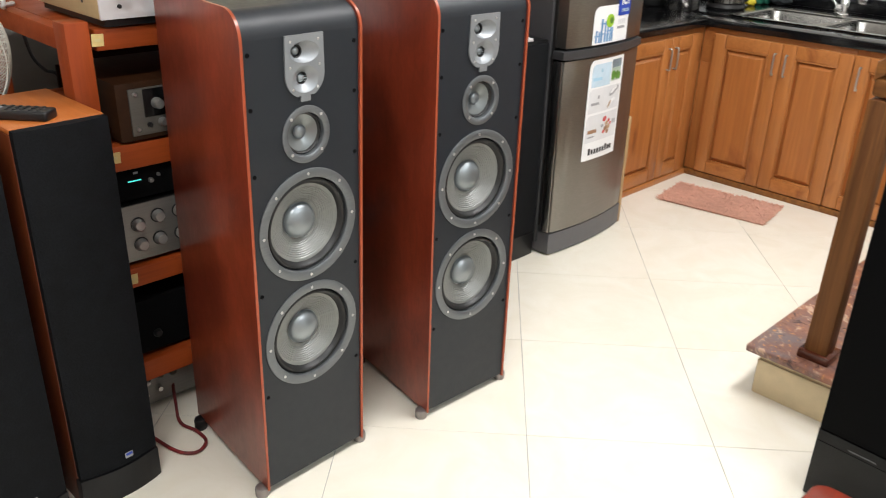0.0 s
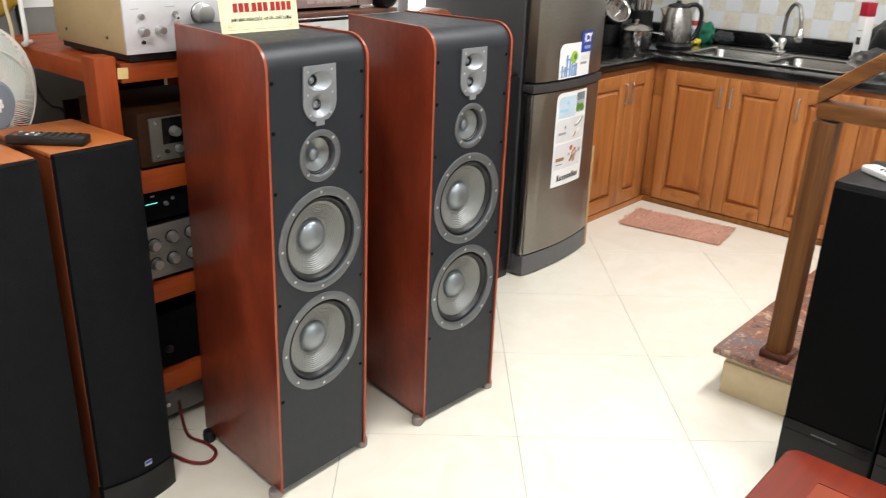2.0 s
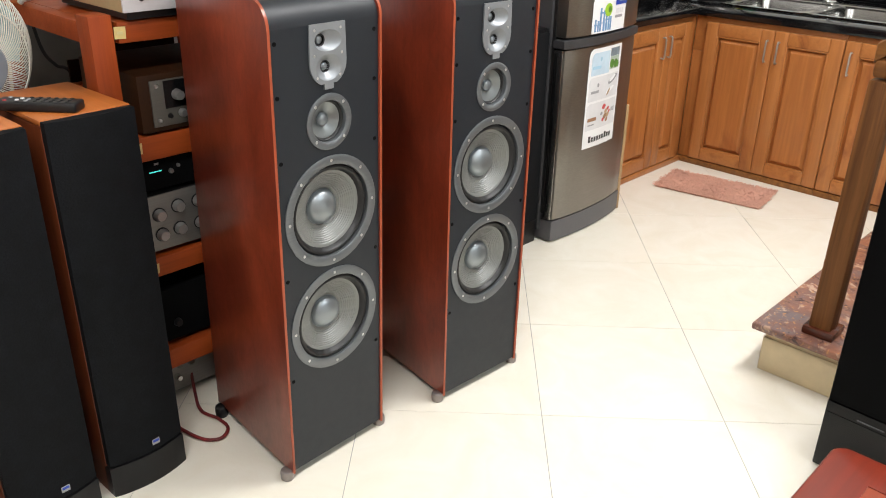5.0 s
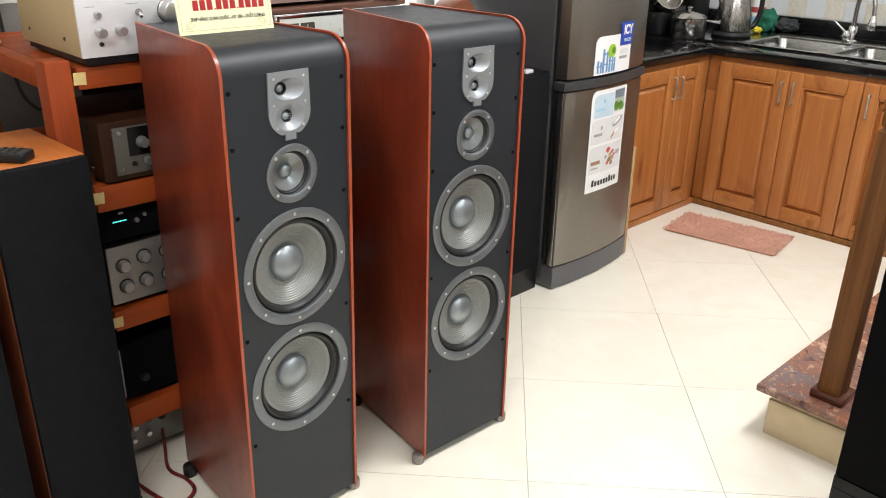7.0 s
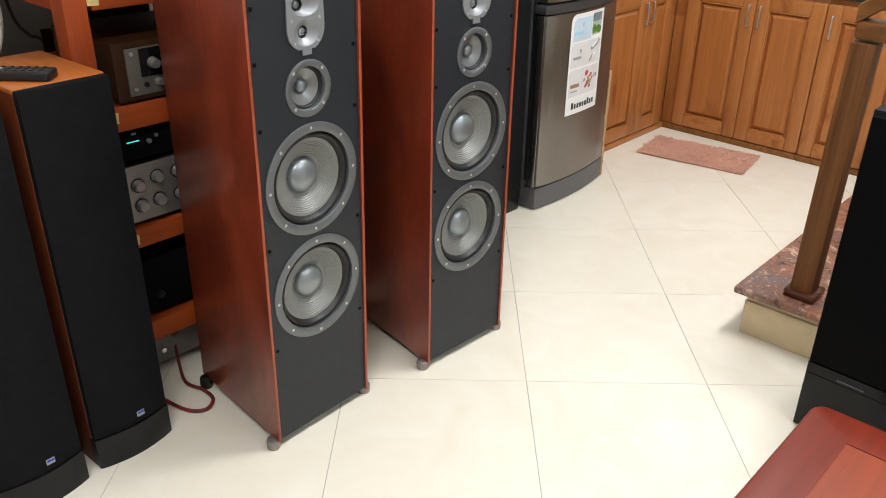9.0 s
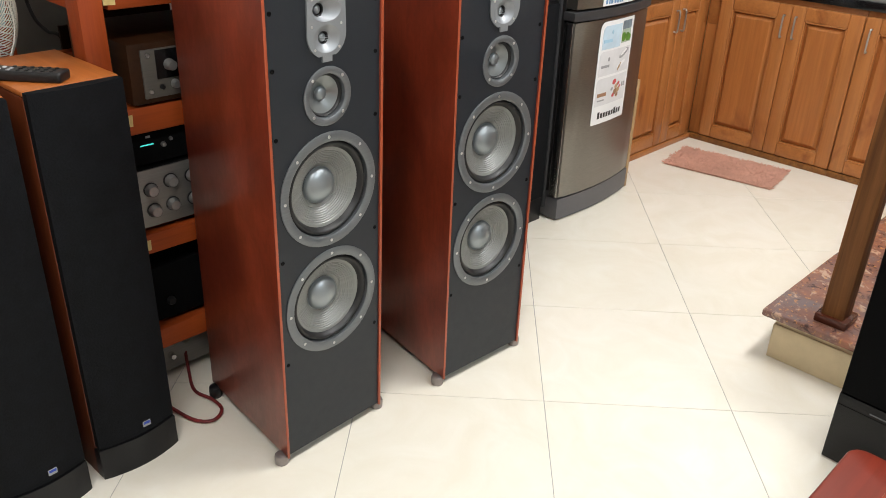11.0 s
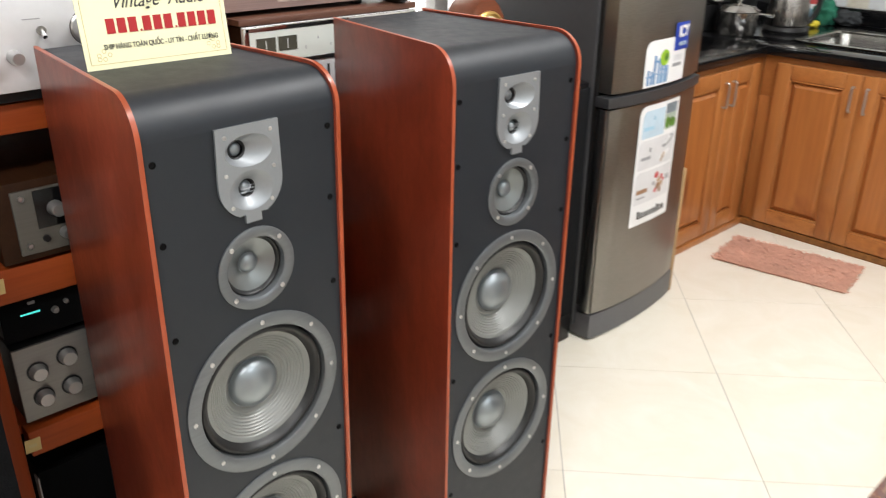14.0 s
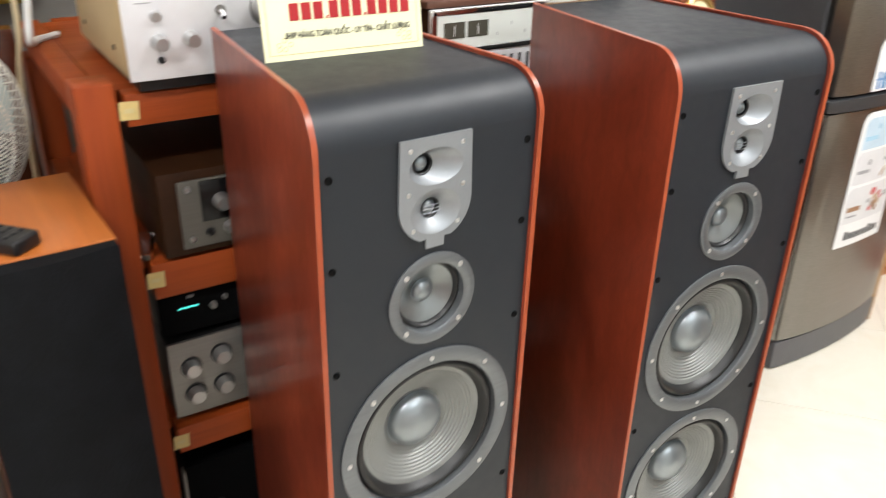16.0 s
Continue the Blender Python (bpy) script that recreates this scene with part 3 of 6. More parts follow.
def tall_speaker(m, label):
    s = thing("floor_speaker", m, label, "speaker", "tall speaker pair")
    bm, caps = speaker_slab(0.005, lambda y: -half(y) + 0.0065, lambda y: half(y) - 0.0065)
    flat = [f for f in bm.faces if all(abs(v.co.y - BAFFLE_Y) < 1e-4 for v in f.verts)]
    bmesh.ops.delete(bm, geom=flat, context="FACES_ONLY")
    part("body", bm, M_BAFFLE, s, "charcoal vinyl body, rounded from front to top", 25)
    hw = half(BAFFLE_Y) - 0.0065
    holes = [arc(0, z, r, 0, 360, 48)[:-1] for z, r in ((0.848, 0.051), (0.645, 0.113), (0.377, 0.113))]
    holes.append([(-0.022, 0.933), (0.022, 0.933), (0.041, 0.962), (0.041, 1.041), (-0.041, 1.041), (-0.041, 0.962)])
    part("baffle", holed([(-hw, 0.005), (hw, 0.005), (hw, SP_H - SP_R), (-hw, SP_H - SP_R)], holes, BAFFLE_Y, 0.018), M_BAFFLE, s, "flat charcoal front with openings for the drivers")
    for sx in (-1, 1):
        bm, caps = speaker_slab(0.0, lambda y: sx * half(y), lambda y: sx * (half(y) - 0.0068), 1)
        rim = list({e for f in caps for e in f.edges})
        bmesh.ops.bevel(bm, geom=rim, offset=0.002, segments=2, profile=0.5, affect="EDGES", material=1)
        part("side_panel", bm, [M_CHERRY, M_EDGE], s, "cherry veneer side panel with a bright red edge")
    # horn plate with its two small horns and tab
    pl = thing("horn_plate", pose(0, 0, 0), "", "")
    pl.parent, pl["label"] = s, "satin silver plate with two recessed tweeters"
    pl.matrix_basis = pose(0, BAFFLE_Y, 0)
    z1, w = 1.051, 0.0465
    outline = [(-w, z1), (w, z1), (w * 1.04, z1 - 0.075)] + arc(0, z1 - 0.078, w * 1.04, 0, -64, 7) + [(0.012, z1 - 0.121), (0.012, z1 - 0.133), (-0.012, z1 - 0.133), (-0.012, z1 - 0.121)] + arc(0, z1 - 0.078, w * 1.04, -116, -180, 7) + [(-w * 1.04, z1 - 0.075)]
    # mouth height, half width, half height, throat offset, throat radius
    mouths = [(z1 - 0.0345, 0.0355, 0.0215, -0.011, 0.0125), (z1 - 0.0885, 0.0335, 0.0275, 0.0, 0.0125)]
    part("plate", holed(outline, [[(rx * math.cos(2 * math.pi * q / 40), hz + rz * math.sin(2 * math.pi * q / 40)) for q in range(40)] for hz, rx, rz, tx, tr in mouths], -0.004, 0.0038), M_PLATE, pl)
    for hz, rx, rz, tx, tr in mouths:
        bm = bmesh.new()
        rings = []
        for u in (0.0, 0.04, 0.12, 0.25, 0.45, 0.65, 0.85, 1.0):
            ax, az = rx + (tr - rx) * u, rz + (tr - rz) * u
            dy = 0.012 * u ** 1.25 if rx - rz < 0.01 else 0.013 * u ** 0.9
            rings.append([bm.verts.new((tx * u + ax * math.cos(2 * math.pi * q / 40), -0.004 + dy, hz + az * math.sin(2 * math.pi * q / 40))) for q in range(40)])
        for a, b in zip(rings, rings[1:]):
            for q in range(40):
                bm.faces.new((a[q], a[(q + 1) % 40], b[(q + 1) % 40], b[q]))
        part("horn", bm, M_PLATE, pl, "", 60)
        part("tweeter_ring", lathe([(tr + 0.0004, -0.0082), (tr - 0.0006, -0.0082), (tr - 0.0018, -0.0095), (tr - 0.002, -0.0145), (0, -0.0145)], pose(tx, 0, hz) @ FRONT, 28), M_RUBBER, pl, "dark ring round the dome")
        part("dome", lathe([(0.0094 * math.cos(radians(q)), -0.0138 + 0.0066 * math.sin(radians(q))) for q in range(0, 91, 15)], pose(tx - 0.001, 0, hz) @ FRONT, 24), M_CAP, pl)
    for bz in (-0.0045, 0.0, 0.0045):
        part("grid_bar", tube([(-0.0118, 0.0052, mouths[1][0] + bz), (0.0, 0.0036, mouths[1][0] + bz), (0.0118, 0.0052, mouths[1][0] + bz)], 0.0006, 6), M_RING, pl, "thin bright bar across the lower tweeter")
    first = None
    for px, pz in ((-0.034, z1 - 0.012), (0.034, z1 - 0.012), (-0.036, z1 - 0.062), (0.036, z1 - 0.062), (-0.03, z1 - 0.107), (0.03, z1 - 0.107)):
        if first is None:
            first = part("screw", lathe([(0.0029, 0.0), (0.0029, 0.0003), (0.0022, 0.0008), (0.0011, 0.0008), (0.001, 0.0002), (0, 0.0002)], FRONT, 10), M_SCREW, pl)
            first.matrix_basis = pose(px, -0.004, pz)
        else:
            share("screw", first, pl, pose(px, -0.004, pz))
    driver(s, "midrange", 0.848, 0.0605, 0.0455, 0.0385, 0.0148, 0.024, 0.013, 4, 0, M_MIDCONE, "midrange driver with a pale grey cone")
    driver(s, "woofer", 0.645, 0.1285, 0.107, 0.0895, 0.0405, 0.038, 0.015, 8, 8, M_CONE, "woofer with a ridged grey cone and silver frame")
    driver(s, "woofer", 0.377, 0.1285, 0.107, 0.0895, 0.0405, 0.038, 0.015, 8, 8, M_CONE, "woofer with a ridged grey cone and silver frame")
    first = None
    for z in (1.024, 0.919, 0.784, 0.515, 0.257):
        for sx in (-1, 1):
            if first is None:
                first = part("grille_socket", lathe([(0.0046, 0.0), (0.0046, 0.0008), (0.0036, 0.001), (0.0032, 0.0002), (0, 0.0002)], FRONT, 12), M_SOCKET, s)
                first.matrix_basis = pose(sx * 0.1295, BAFFLE_Y, z)
            else:
                share("grille_socket", first, s, pose(sx * 0.1295, BAFFLE_Y, z))
    for fy, mat, label in ((0.015, M_FOOT, "grey metal-tipped foot"), (0.345, M_RUBBER, "black rubber foot")):
        foot = part("foot", lathe([(0, 0), (0.0145, 0), (0.0165, 0.003), (0.017, 0.02), (0.0155, 0.025), (0.012, 0.027), (0, 0.027)], Matrix(), 20), mat, s, label)
        foot.matrix_basis = pose(-half(fy) - 0.005, fy + 0.006, -0.021)
        share("foot", foot, s, pose(half(fy) + 0.005, fy + 0.006, -0.021), label)
    return s


def rear_feet(s, drop):
    """Lengthens the back feet of a speaker that leans a little forward."""
    for ob in s.children:
        if ob.name.startswith("foot") and ob.matrix_basis.translation.y > 0.2:
            at = ob.matrix_basis.translation
            ob.matrix_basis = pose(at.x, at.y, -0.021 - drop) @ Matrix.Diagonal((1, 1, (0.027 + drop) / 0.027, 1))


speaker_a = tall_speaker(pose(0.9068, 1.314, 0.021, 1.0, 0, 2.2), "tall cherry and charcoal floor speaker carrying a yellow card")
speaker_b = copy_thing(speaker_a, pose(1.397, 1.2775, 0.021, 0.4, 0, -2.3))
rear_feet(speaker_a, 0.0062)
rear_feet(speaker_b, 0.0025)
tagged(speaker_b, "tall cherry and charcoal floor speaker, grille off, beside the fridge")


# ---- speakers with black grilles ----
def grille_speaker(m, w, d, h, label, group):
    s = thing("grille_speaker", m, label, "speaker", group)
    # the shade on the cabinet sides is put into their darker wood colour
    part("cabinet", box(0, w, 0.012, d, 0.0, h - 0.012, 0.003), M_SLIMSHADE, s, "cherry wood sides, coloured darker for shade")
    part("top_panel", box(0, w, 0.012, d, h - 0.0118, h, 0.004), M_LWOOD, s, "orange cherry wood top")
    # the cloth bows a little forward over its frame
    bow = [(0.002, 0.012)] + [(0.002 + (w - 0.004) * k / 10, -0.006 - 0.014 * math.sin(math.pi * k / 10)) for k in range(11)] + [(w - 0.002, 0.012)]
    part("grille", prism(bow, 0.085, h - 0.002, 2, None, 0.003), M_GRILLE, s, "black cloth grille")
    base = [(0.0, 0.02)] + [(w * k / 10, -0.008 - 0.016 * math.sin(math.pi * k / 10)) for k in range(11)] + [(w, 0.02)]
    part("plinth", prism(base, 0.0, 0.082, 2, None, 0.003), M_BLACKASH, s)
    badge = part("badge", box(w * 0.55, w * 0.65, -0.0212, -0.0165, 0.1, 0.114, 0.0008), M_GREYINK, s, "small silver and blue badge")
    part("badge_bar", box(w * 0.56, w * 0.64, -0.0218, -0.0208, 0.107, 0.113), M_BLUE, badge)
    return s


first_grille = grille_speaker(pose(0.425, 1.562, 0, 0, 0, 2.5), 0.188, 0.285, 0.905, "slim floor speaker, black cloth grille, cherry wood top", "slim speaker row")
for gx, gy, ga in ((0.205, 1.548, 2.0), (-0.03, 1.54, 3.0)):
    copy_thing(first_grille, pose(gx, gy, 0, 0, 0, ga))


def black_speaker(m, w, d, h, label):
    s = thing("black_speaker", m, label, "speaker", "black speaker pair")
    part("cabinet", box(0.008, d, -w, 0, 0.0, h, 0.004), M_BLACKASH, s)
    part("grille", box(-0.008, 0.008, -w + 0.004, -0.004, 0.198, h - 0.012, 0.005), M_GRILLEB, s, "black cloth grille")
    part("lower_panel", box(-0.004, 0.008, -w + 0.002, -0.002, 0.004, 0.194, 0.002), M_GLOSSBLACK, s, "glossy black lower front")
    part("trim_strip", box(-0.006, -0.0035, -w * 0.62, -w * 0.34, 0.172, 0.1745), M_FRIDGEBASE, s)
    part("groove", box(-0.0048, -0.0035, -w + 0.006, -0.006, 0.163, 0.165), M_SOCKET, s)
    return s


black_a = black_speaker(pose(1.74, 0.452, 0, 0, 0, -2), 0.225, 0.29, 0.832, "black floor speaker with cloth grille, small boxes on top")
black_b = copy_thing(black_a, pose(1.733, 0.222, 0, 0, 0, -2))


# ---- fridge ----
fridge = thing("fridge", pose(2.316, 1.722, 0, 0, 0, 2), "grey steel two-door fridge with promotional stickers", "fridge")
FW = 0.515


def bowed(x0, x1, y_front, bow, y_back, n=14):
    c, hw = FW / 2, FW / 2
    return [(x0, y_back)] + [(x0 + (x1 - x0) * k / n, y_front + bow * (((x0 + (x1 - x0) * k / n) - c) / hw) ** 2) for k in range(n + 1)] + [(x1, y_back)]


part("body", box(0, FW, 0.08, 0.58, 0.045, 1.38, 0.006), M_FRIDGESIDE, fridge)
part("lower_door", prism(bowed(0.018, FW - 0.004, 0.0, 0.028, 0.07), 0.1, 0.765, 2, None, 0.004), M_FRIDGE, fridge, "brushed steel lower door")
part("upper_door", prism(bowed(0.018, FW - 0.004, 0.0, 0.028, 0.07), 0.81, 1.375, 2, None, 0.004), M_FRIDGE, fridge, "brushed steel freezer door")
part("door_grip", prism(bowed(0.0, FW, -0.012, 0.03, 0.065), 0.772, 0.803, 2, None, 0.004), M_FRIDGESIDE, fridge, "dark moulded grip between the doors")
part("door_edge", box(0.011, 0.0165, 0.03, 0.066, 0.1, 0.765, 0.001), M_STEEL, fridge, "bright strip along the door edge")
part("gasket", box(0.012, FW - 0.012, 0.069, 0.081, 0.12, 1.37), M_HOLE, fridge)
part("plinth", prism(bowed(0.016, FW + 0.01, 0.006, 0.022, 0.3), 0.006, 0.092, 2, None, 0.004), M_FRIDGEBASE, fridge, "grey bowed plinth")


def door_y(x):
    return 0.028 * ((x - FW / 2) / (FW / 2)) ** 2


def curved_plate(x0, x1, z0, z1, lift, corner=0.0):
    """A thin sheet lying on the bowed door."""
    bm = bmesh.new()
    rows = []
    steps = [corner * (1 - math.cos(math.pi * k / 16)) for k in range(8)] if corner else [0.0]
    steps += [corner + (x1 - x0 - corner) * k / 8 for k in range(0 if corner else 1, 9)]
    for step in steps:
        x = x0 + step
        cut = corner - math.sqrt(max(0.0, corner ** 2 - max(0.0, corner - (x - x0)) ** 2)) if corner else 0
        rows.append([bm.verts.new((x, door_y(x) - lift + dy, z)) for dy in (0, 0.0006) for z in (z0, z1 - cut)])
    for a, b in zip(rows, rows[1:]):
        for i, j in ((0, 1), (1, 3), (3, 2), (2, 0)):
            bm.faces.new((a[i], a[j], b[j], b[i]))
    bm.faces.new([rows[0][i] for i in (0, 1, 3, 2)]), bm.faces.new([rows[-1][i] for i in (0, 2, 3, 1)])
    return bm


def sticker(name, x0, x1, z0, z1, mat, lift, parent, corner=0.0, label=""):
    return part(name, curved_plate(x0, x1, z0, z1, lift, corner), mat, parent, label)


def stick(name, x0, x1, z0, z1, mat, lift, parent, corner=0.0, label=""):
    return sticker(name, x0 - 0.042, x1 - 0.036, z0, z1, mat, lift, parent, corner, label)


def oval(name, cx, cz, rx, rz, mat, lift, parent, turn_by=0.0, n=14):
    """A small oval print on the bowed door."""
    bm = bmesh.new()
    cx -= 0.039
    t = radians(turn_by)
    loop = []
    for k in range(n):
        a = 2 * math.pi * k / n
        u, w = rx * math.cos(a), rz * math.sin(a)
        loop.append((cx + u * math.cos(t) - w * math.sin(t), cz + u * math.sin(t) + w * math.cos(t)))
    front = [bm.verts.new((x, door_y(x) - lift, z)) for x, z in loop]
    back = [bm.verts.new((x, door_y(x) - lift + 0.0005, z)) for x, z in loop]
    bm.faces.new(front), bm.faces.new(back[::-1])
    for k in range(n):
        bm.faces.new((front[k], front[(k + 1) % n], back[(k + 1) % n], back[k]))
    return part(name, bm, mat, parent)


st = stick("sticker", 0.195, 0.415, 0.365, 0.755, M_PAPER, 0.0025, fridge, 0.03, "white promotional sticker with three pictures")
# cool blue picture with green pears
stick("picture", 0.212, 0.325, 0.652, 0.738, M_ICE, 0.0032, st, 0.022)
stick("picture", 0.337, 0.398, 0.712, 0.744, M_STEELPRINT, 0.0032, st)
stick("picture", 0.337, 0.398, 0.662, 0.711, M_PALEGREEN, 0.0032, st)
for px, pz, r in ((0.348, 0.684, 0.015), (0.376, 0.682, 0.014), (0.392, 0.678, 0.011)):
    oval("pear_print", px, pz, r, r * 1.2, M_GREEN, 0.0038, st)
stick("print_bar", 0.22, 0.268, 0.676, 0.688, M_SKY, 0.0038, st)
oval("drop_print", 0.268, 0.712, 0.006, 0.008, M_SKY, 0.0038, st)
# pale picture with a capsule and boards
stick("picture", 0.207, 0.403, 0.552, 0.645, M_PALEGREY, 0.0032, st, 0.02)
oval("capsule_print", 0.365, 0.622, 0.036, 0.011, M_GREYINK, 0.0038, st, 24)
oval("capsule_print", 0.362, 0.626, 0.026, 0.006, M_PAPER, 0.0043, st, 24)
oval("board_print", 0.352, 0.583, 0.03, 0.007, M_PAPER, 0.0038, st, 20)
oval("board_print", 0.338, 0.574, 0.018, 0.005, M_TANPRINT, 0.0043, st, 50)
stick("print_bar", 0.22, 0.265, 0.582, 0.592, M_GREYINK, 0.0038, st)
oval("drop_print", 0.262, 0.612, 0.006, 0.008, M_GREYINK, 0.0038, st)
# food picture
stick("picture", 0.205, 0.403, 0.437, 0.543, M_PALEGREY, 0.0032, st, 0.02)
for px, pz, r, pm in ((0.318, 0.518, 0.013, M_PINKRED), (0.305, 0.492, 0.008, M_GREYINK), (0.335, 0.498, 0.011, M_TANPRINT), (0.35, 0.507, 0.009, M_PINKRED), (0.33, 0.478, 0.013, M_BROWNPRINT), (0.35, 0.482, 0.012, M_TANPRINT), (0.318, 0.466, 0.009, M_PINKRED), (0.345, 0.463, 0.01, M_BROWNPRINT), (0.362, 0.494, 0.007, M_PINKRED)):
    oval("food_print", px, pz, r, r * 0.8, pm, 0.0038, st, 30)
stick("print_bar", 0.215, 0.265, 0.472, 0.486, M_BROWNPRINT, 0.0038, st)
stick("print_bar", 0.218, 0.255, 0.455, 0.460, M_GREYINK, 0.0038, st)
for px in (0.378, 0.392):
    stick("print_bar", px, px + 0.003, 0.49, 0.507, M_GREYINK, 0.0038, st)
# the maker's name stays a row of bars
for k in range(9):
    stick("brand_bar", 0.231 + 0.0185 * k, 0.231 + 0.0185 * k + 0.0065, 0.386, 0.412 if k in (0, 6) else 0.405, M_BLACKINK, 0.0038, st)
st = stick("sticker", 0.19, 0.41, 0.812, 0.948, M_PAPER, 0.0025, fridge, 0.03, "white sticker with blue and green print")
for px, w, h in ((0.205, 0.004, 0.045), (0.222, 0.003, 0.04), (0.234, 0.005, 0.085), (0.256, 0.004, 0.075), (0.272, 0.005, 0.06), (0.29, 0.003, 0.055), (0.302, 0.004, 0.05)):
    stick("glass_print", px, px + w, 0.818, 0.818 + h, M_BLUEGLASS, 0.0034, st)
for x0, x1, z0, z1 in ((0.2, 0.236, 0.84, 0.845), (0.232, 0.262, 0.882, 0.888), (0.232, 0.262, 0.846, 0.85), (0.27, 0.305, 0.855, 0.86), (0.262, 0.308, 0.82, 0.846)):
    stick("glass_print", x0, x1 - 0.006, z0, z1, M_ICE if z1 - z0 > 0.02 else M_BLUEGLASS, 0.0030 if z1 - z0 > 0.02 else 0.0036, st)
oval("kiwi_print", 0.284, 0.893, 0.025, 0.024, M_LIME, 0.0041, st)
oval("kiwi_print", 0.292, 0.894, 0.011, 0.012, M_GREEN, 0.0046, st)
stick("print_bar", 0.338, 0.385, 0.858, 0.868, M_GREYINK, 0.0035, st)
for px in (0.342, 0.356, 0.37, 0.384):
    stick("print_bar", px, px + 0.004, 0.874, 0.893, M_PALEGREY, 0.0035, st)
blue = stick("sticker", 0.335, 0.415, 0.906, 0.988, M_BLUE, 0.0045, fridge, 0.0, "blue sticker with white letters")
lettering("letters", "ICY", 0.044, M_PAPER, blue, pose(0.337, door_y(0.337) - 0.0075, 0.96, 90, 0, 4) @ Matrix.Diagonal((0.9, 1.05, 1, 1)), weight=0.0016)
lettering("small_letters", "FREEZER", 0.0165, M_ICE, blue, pose(0.337, door_y(0.337) - 0.0075, 0.924, 90, 0, 4) @ Matrix.Diagonal((0.82, 1, 1, 1)), weight=0.0004)

stick("magnet", 0.43, 0.455, 1.128, 1.165, M_ICE, 0.004, fridge, 0.0, "small pale green magnet")
sub = thing("black_speaker_box", pose(2.0, 1.795, 0), "black boxy speaker standing beside the fridge", "speaker")
part("cabinet", box(0, 0.305, 0.01, 0.36, 0, 0.842, 0.004), M_BLACKASH, sub)
part("grille", box(0.006, 0.299, 0.0, 0.012, 0.1, 0.83, 0.004), M_GRILLE, sub)
bit = thing("small_adapter", pose(2.2, 1.815, 0.842), "small silver adapter lying on the black speaker", "adapter")
part("body", box(-0.02, 0.02, -0.012, 0.012, 0, 0.012, 0.003), M_ALU, bit)
plank = thing("plank", pose(2.845, 1.775, 0), "narrow pale wooden board leaning by the fridge", "plank")
part("board", box(0, 0.018, 0, 0.1, 0, 0.47, 0.002), M_PLANK, plank)


# ---- kitchen cabinets ----
def cabinet_door(parent, origin, w, h, handle_u):
    """A framed door with a raised panel; u runs along the front."""
    d = thing("door", Matrix(), "", "")
    d.parent, d.matrix_basis = parent, origin
    fr, ft = 0.062, 0.062
    for nm, b in (("stile", (0.0, fr, 0, h)), ("stile", (w - fr, w, 0, h)), ("rail", (fr, w - fr, 0, fr)), ("rail", (fr, w - fr, h - ft, h))):
        part(nm, box(b[0], b[1], -0.02, 0.0, b[2], b[3], 0.006, 3), M_CAB if nm == "stile" else M_CABH, d)
    part("panel", box(fr - 0.002, w - fr + 0.002, -0.004, -0.001, fr - 0.002, h - ft + 0.002), M_CAB, d)
    bm = bmesh.new()
    i0, i1 = 0.008, 0.027
    lo = [bm.verts.new(p) for p in ((fr + i0, -0.003, fr + i0), (w - fr - i0, -0.003, fr + i0), (w - fr - i0, -0.003, h - ft - i0), (fr + i0, -0.003, h - ft - i0))]
    hi = [bm.verts.new(p) for p in ((fr + i1, -0.0192, fr + i1), (w - fr - i1, -0.0192, fr + i1), (w - fr - i1, -0.0192, h - ft - i1), (fr + i1, -0.0192, h - ft - i1))]
    bm.faces.new(hi), bm.faces.new(lo[::-1])
    for k in range(4):
        bm.faces.new((lo[k], lo[(k + 1) % 4], hi[(k + 1) % 4], hi[k]))
    for b in ((fr - 0.001, fr + 0.006, fr, h - ft), (w - fr - 0.006, w - fr + 0.001, fr, h - ft)):
        part("bead", box(b[0], b[1], -0.0195, -0.004, b[2], b[3], 0.003, 2), M_CAB, d)
    for b in ((fr - 0.001, fr + 0.006), (h - ft - 0.006, h - ft + 0.001)):
        part("bead", box(fr + 0.0065, w - fr - 0.0065, -0.0195, -0.004, b[0], b[1], 0.003, 2), M_CABH, d)
    part("raised_field", bm, M_CABPANEL, d)
    part("handle", tube(smooth_path([(handle_u, -0.02, h - 0.142), (handle_u, -0.036, h - 0.14), (handle_u, -0.038, h - 0.095), (handle_u, -0.036, h - 0.05), (handle_u, -0.02, h - 0.048)], 6), 0.0042, 8), M_KNOB, d, "curved chrome pull handle")
    return d


def cabinet_unit(m, width, depth, doors, label, toe=M_RAIL):
    c = thing("kitchen_cabinet", m, label, "cabinet", "kitchen base cabinets")
    part("carcass", box(0.001, width - 0.001, 0.0, depth, 0.0275, 0.57, 0.002), M_CAB, c)
    part("top_rail", box(0.001, width - 0.001, 0.0, 0.025, 0.5705, 0.738, 0.002), M_CABH, c)
    part("toe_board", box(0.001, width - 0.001, -0.024, 0.05, 0.0, 0.027, 0.002), toe, c)
    for u0, u1, hu in doors:
        cabinet_door(c, pose(u0, 0, 0.03), u1 - u0, 0.685, hu - u0)
    return c


LFRONT, RFRONT = 1.955, 3.69
cabinet_unit(pose(2.88, LFRONT, 0), RFRONT - 2.88, 0.54, [(0.03, 0.5015, 0.475), (0.5035, 0.745, 0.53)], "honey wood kitchen base cabinet with two framed doors", M_CABH)
RT = pose(RFRONT, LFRONT, 0, 0, 0, -90)
cabinet_unit(RT @ pose(0.0, 0, 0), 0.722, 0.82, [(0.066, 0.4055, 0.38), (0.4075, 0.720, 0.435)], "honey wood sink cabinet with two raised-panel doors")
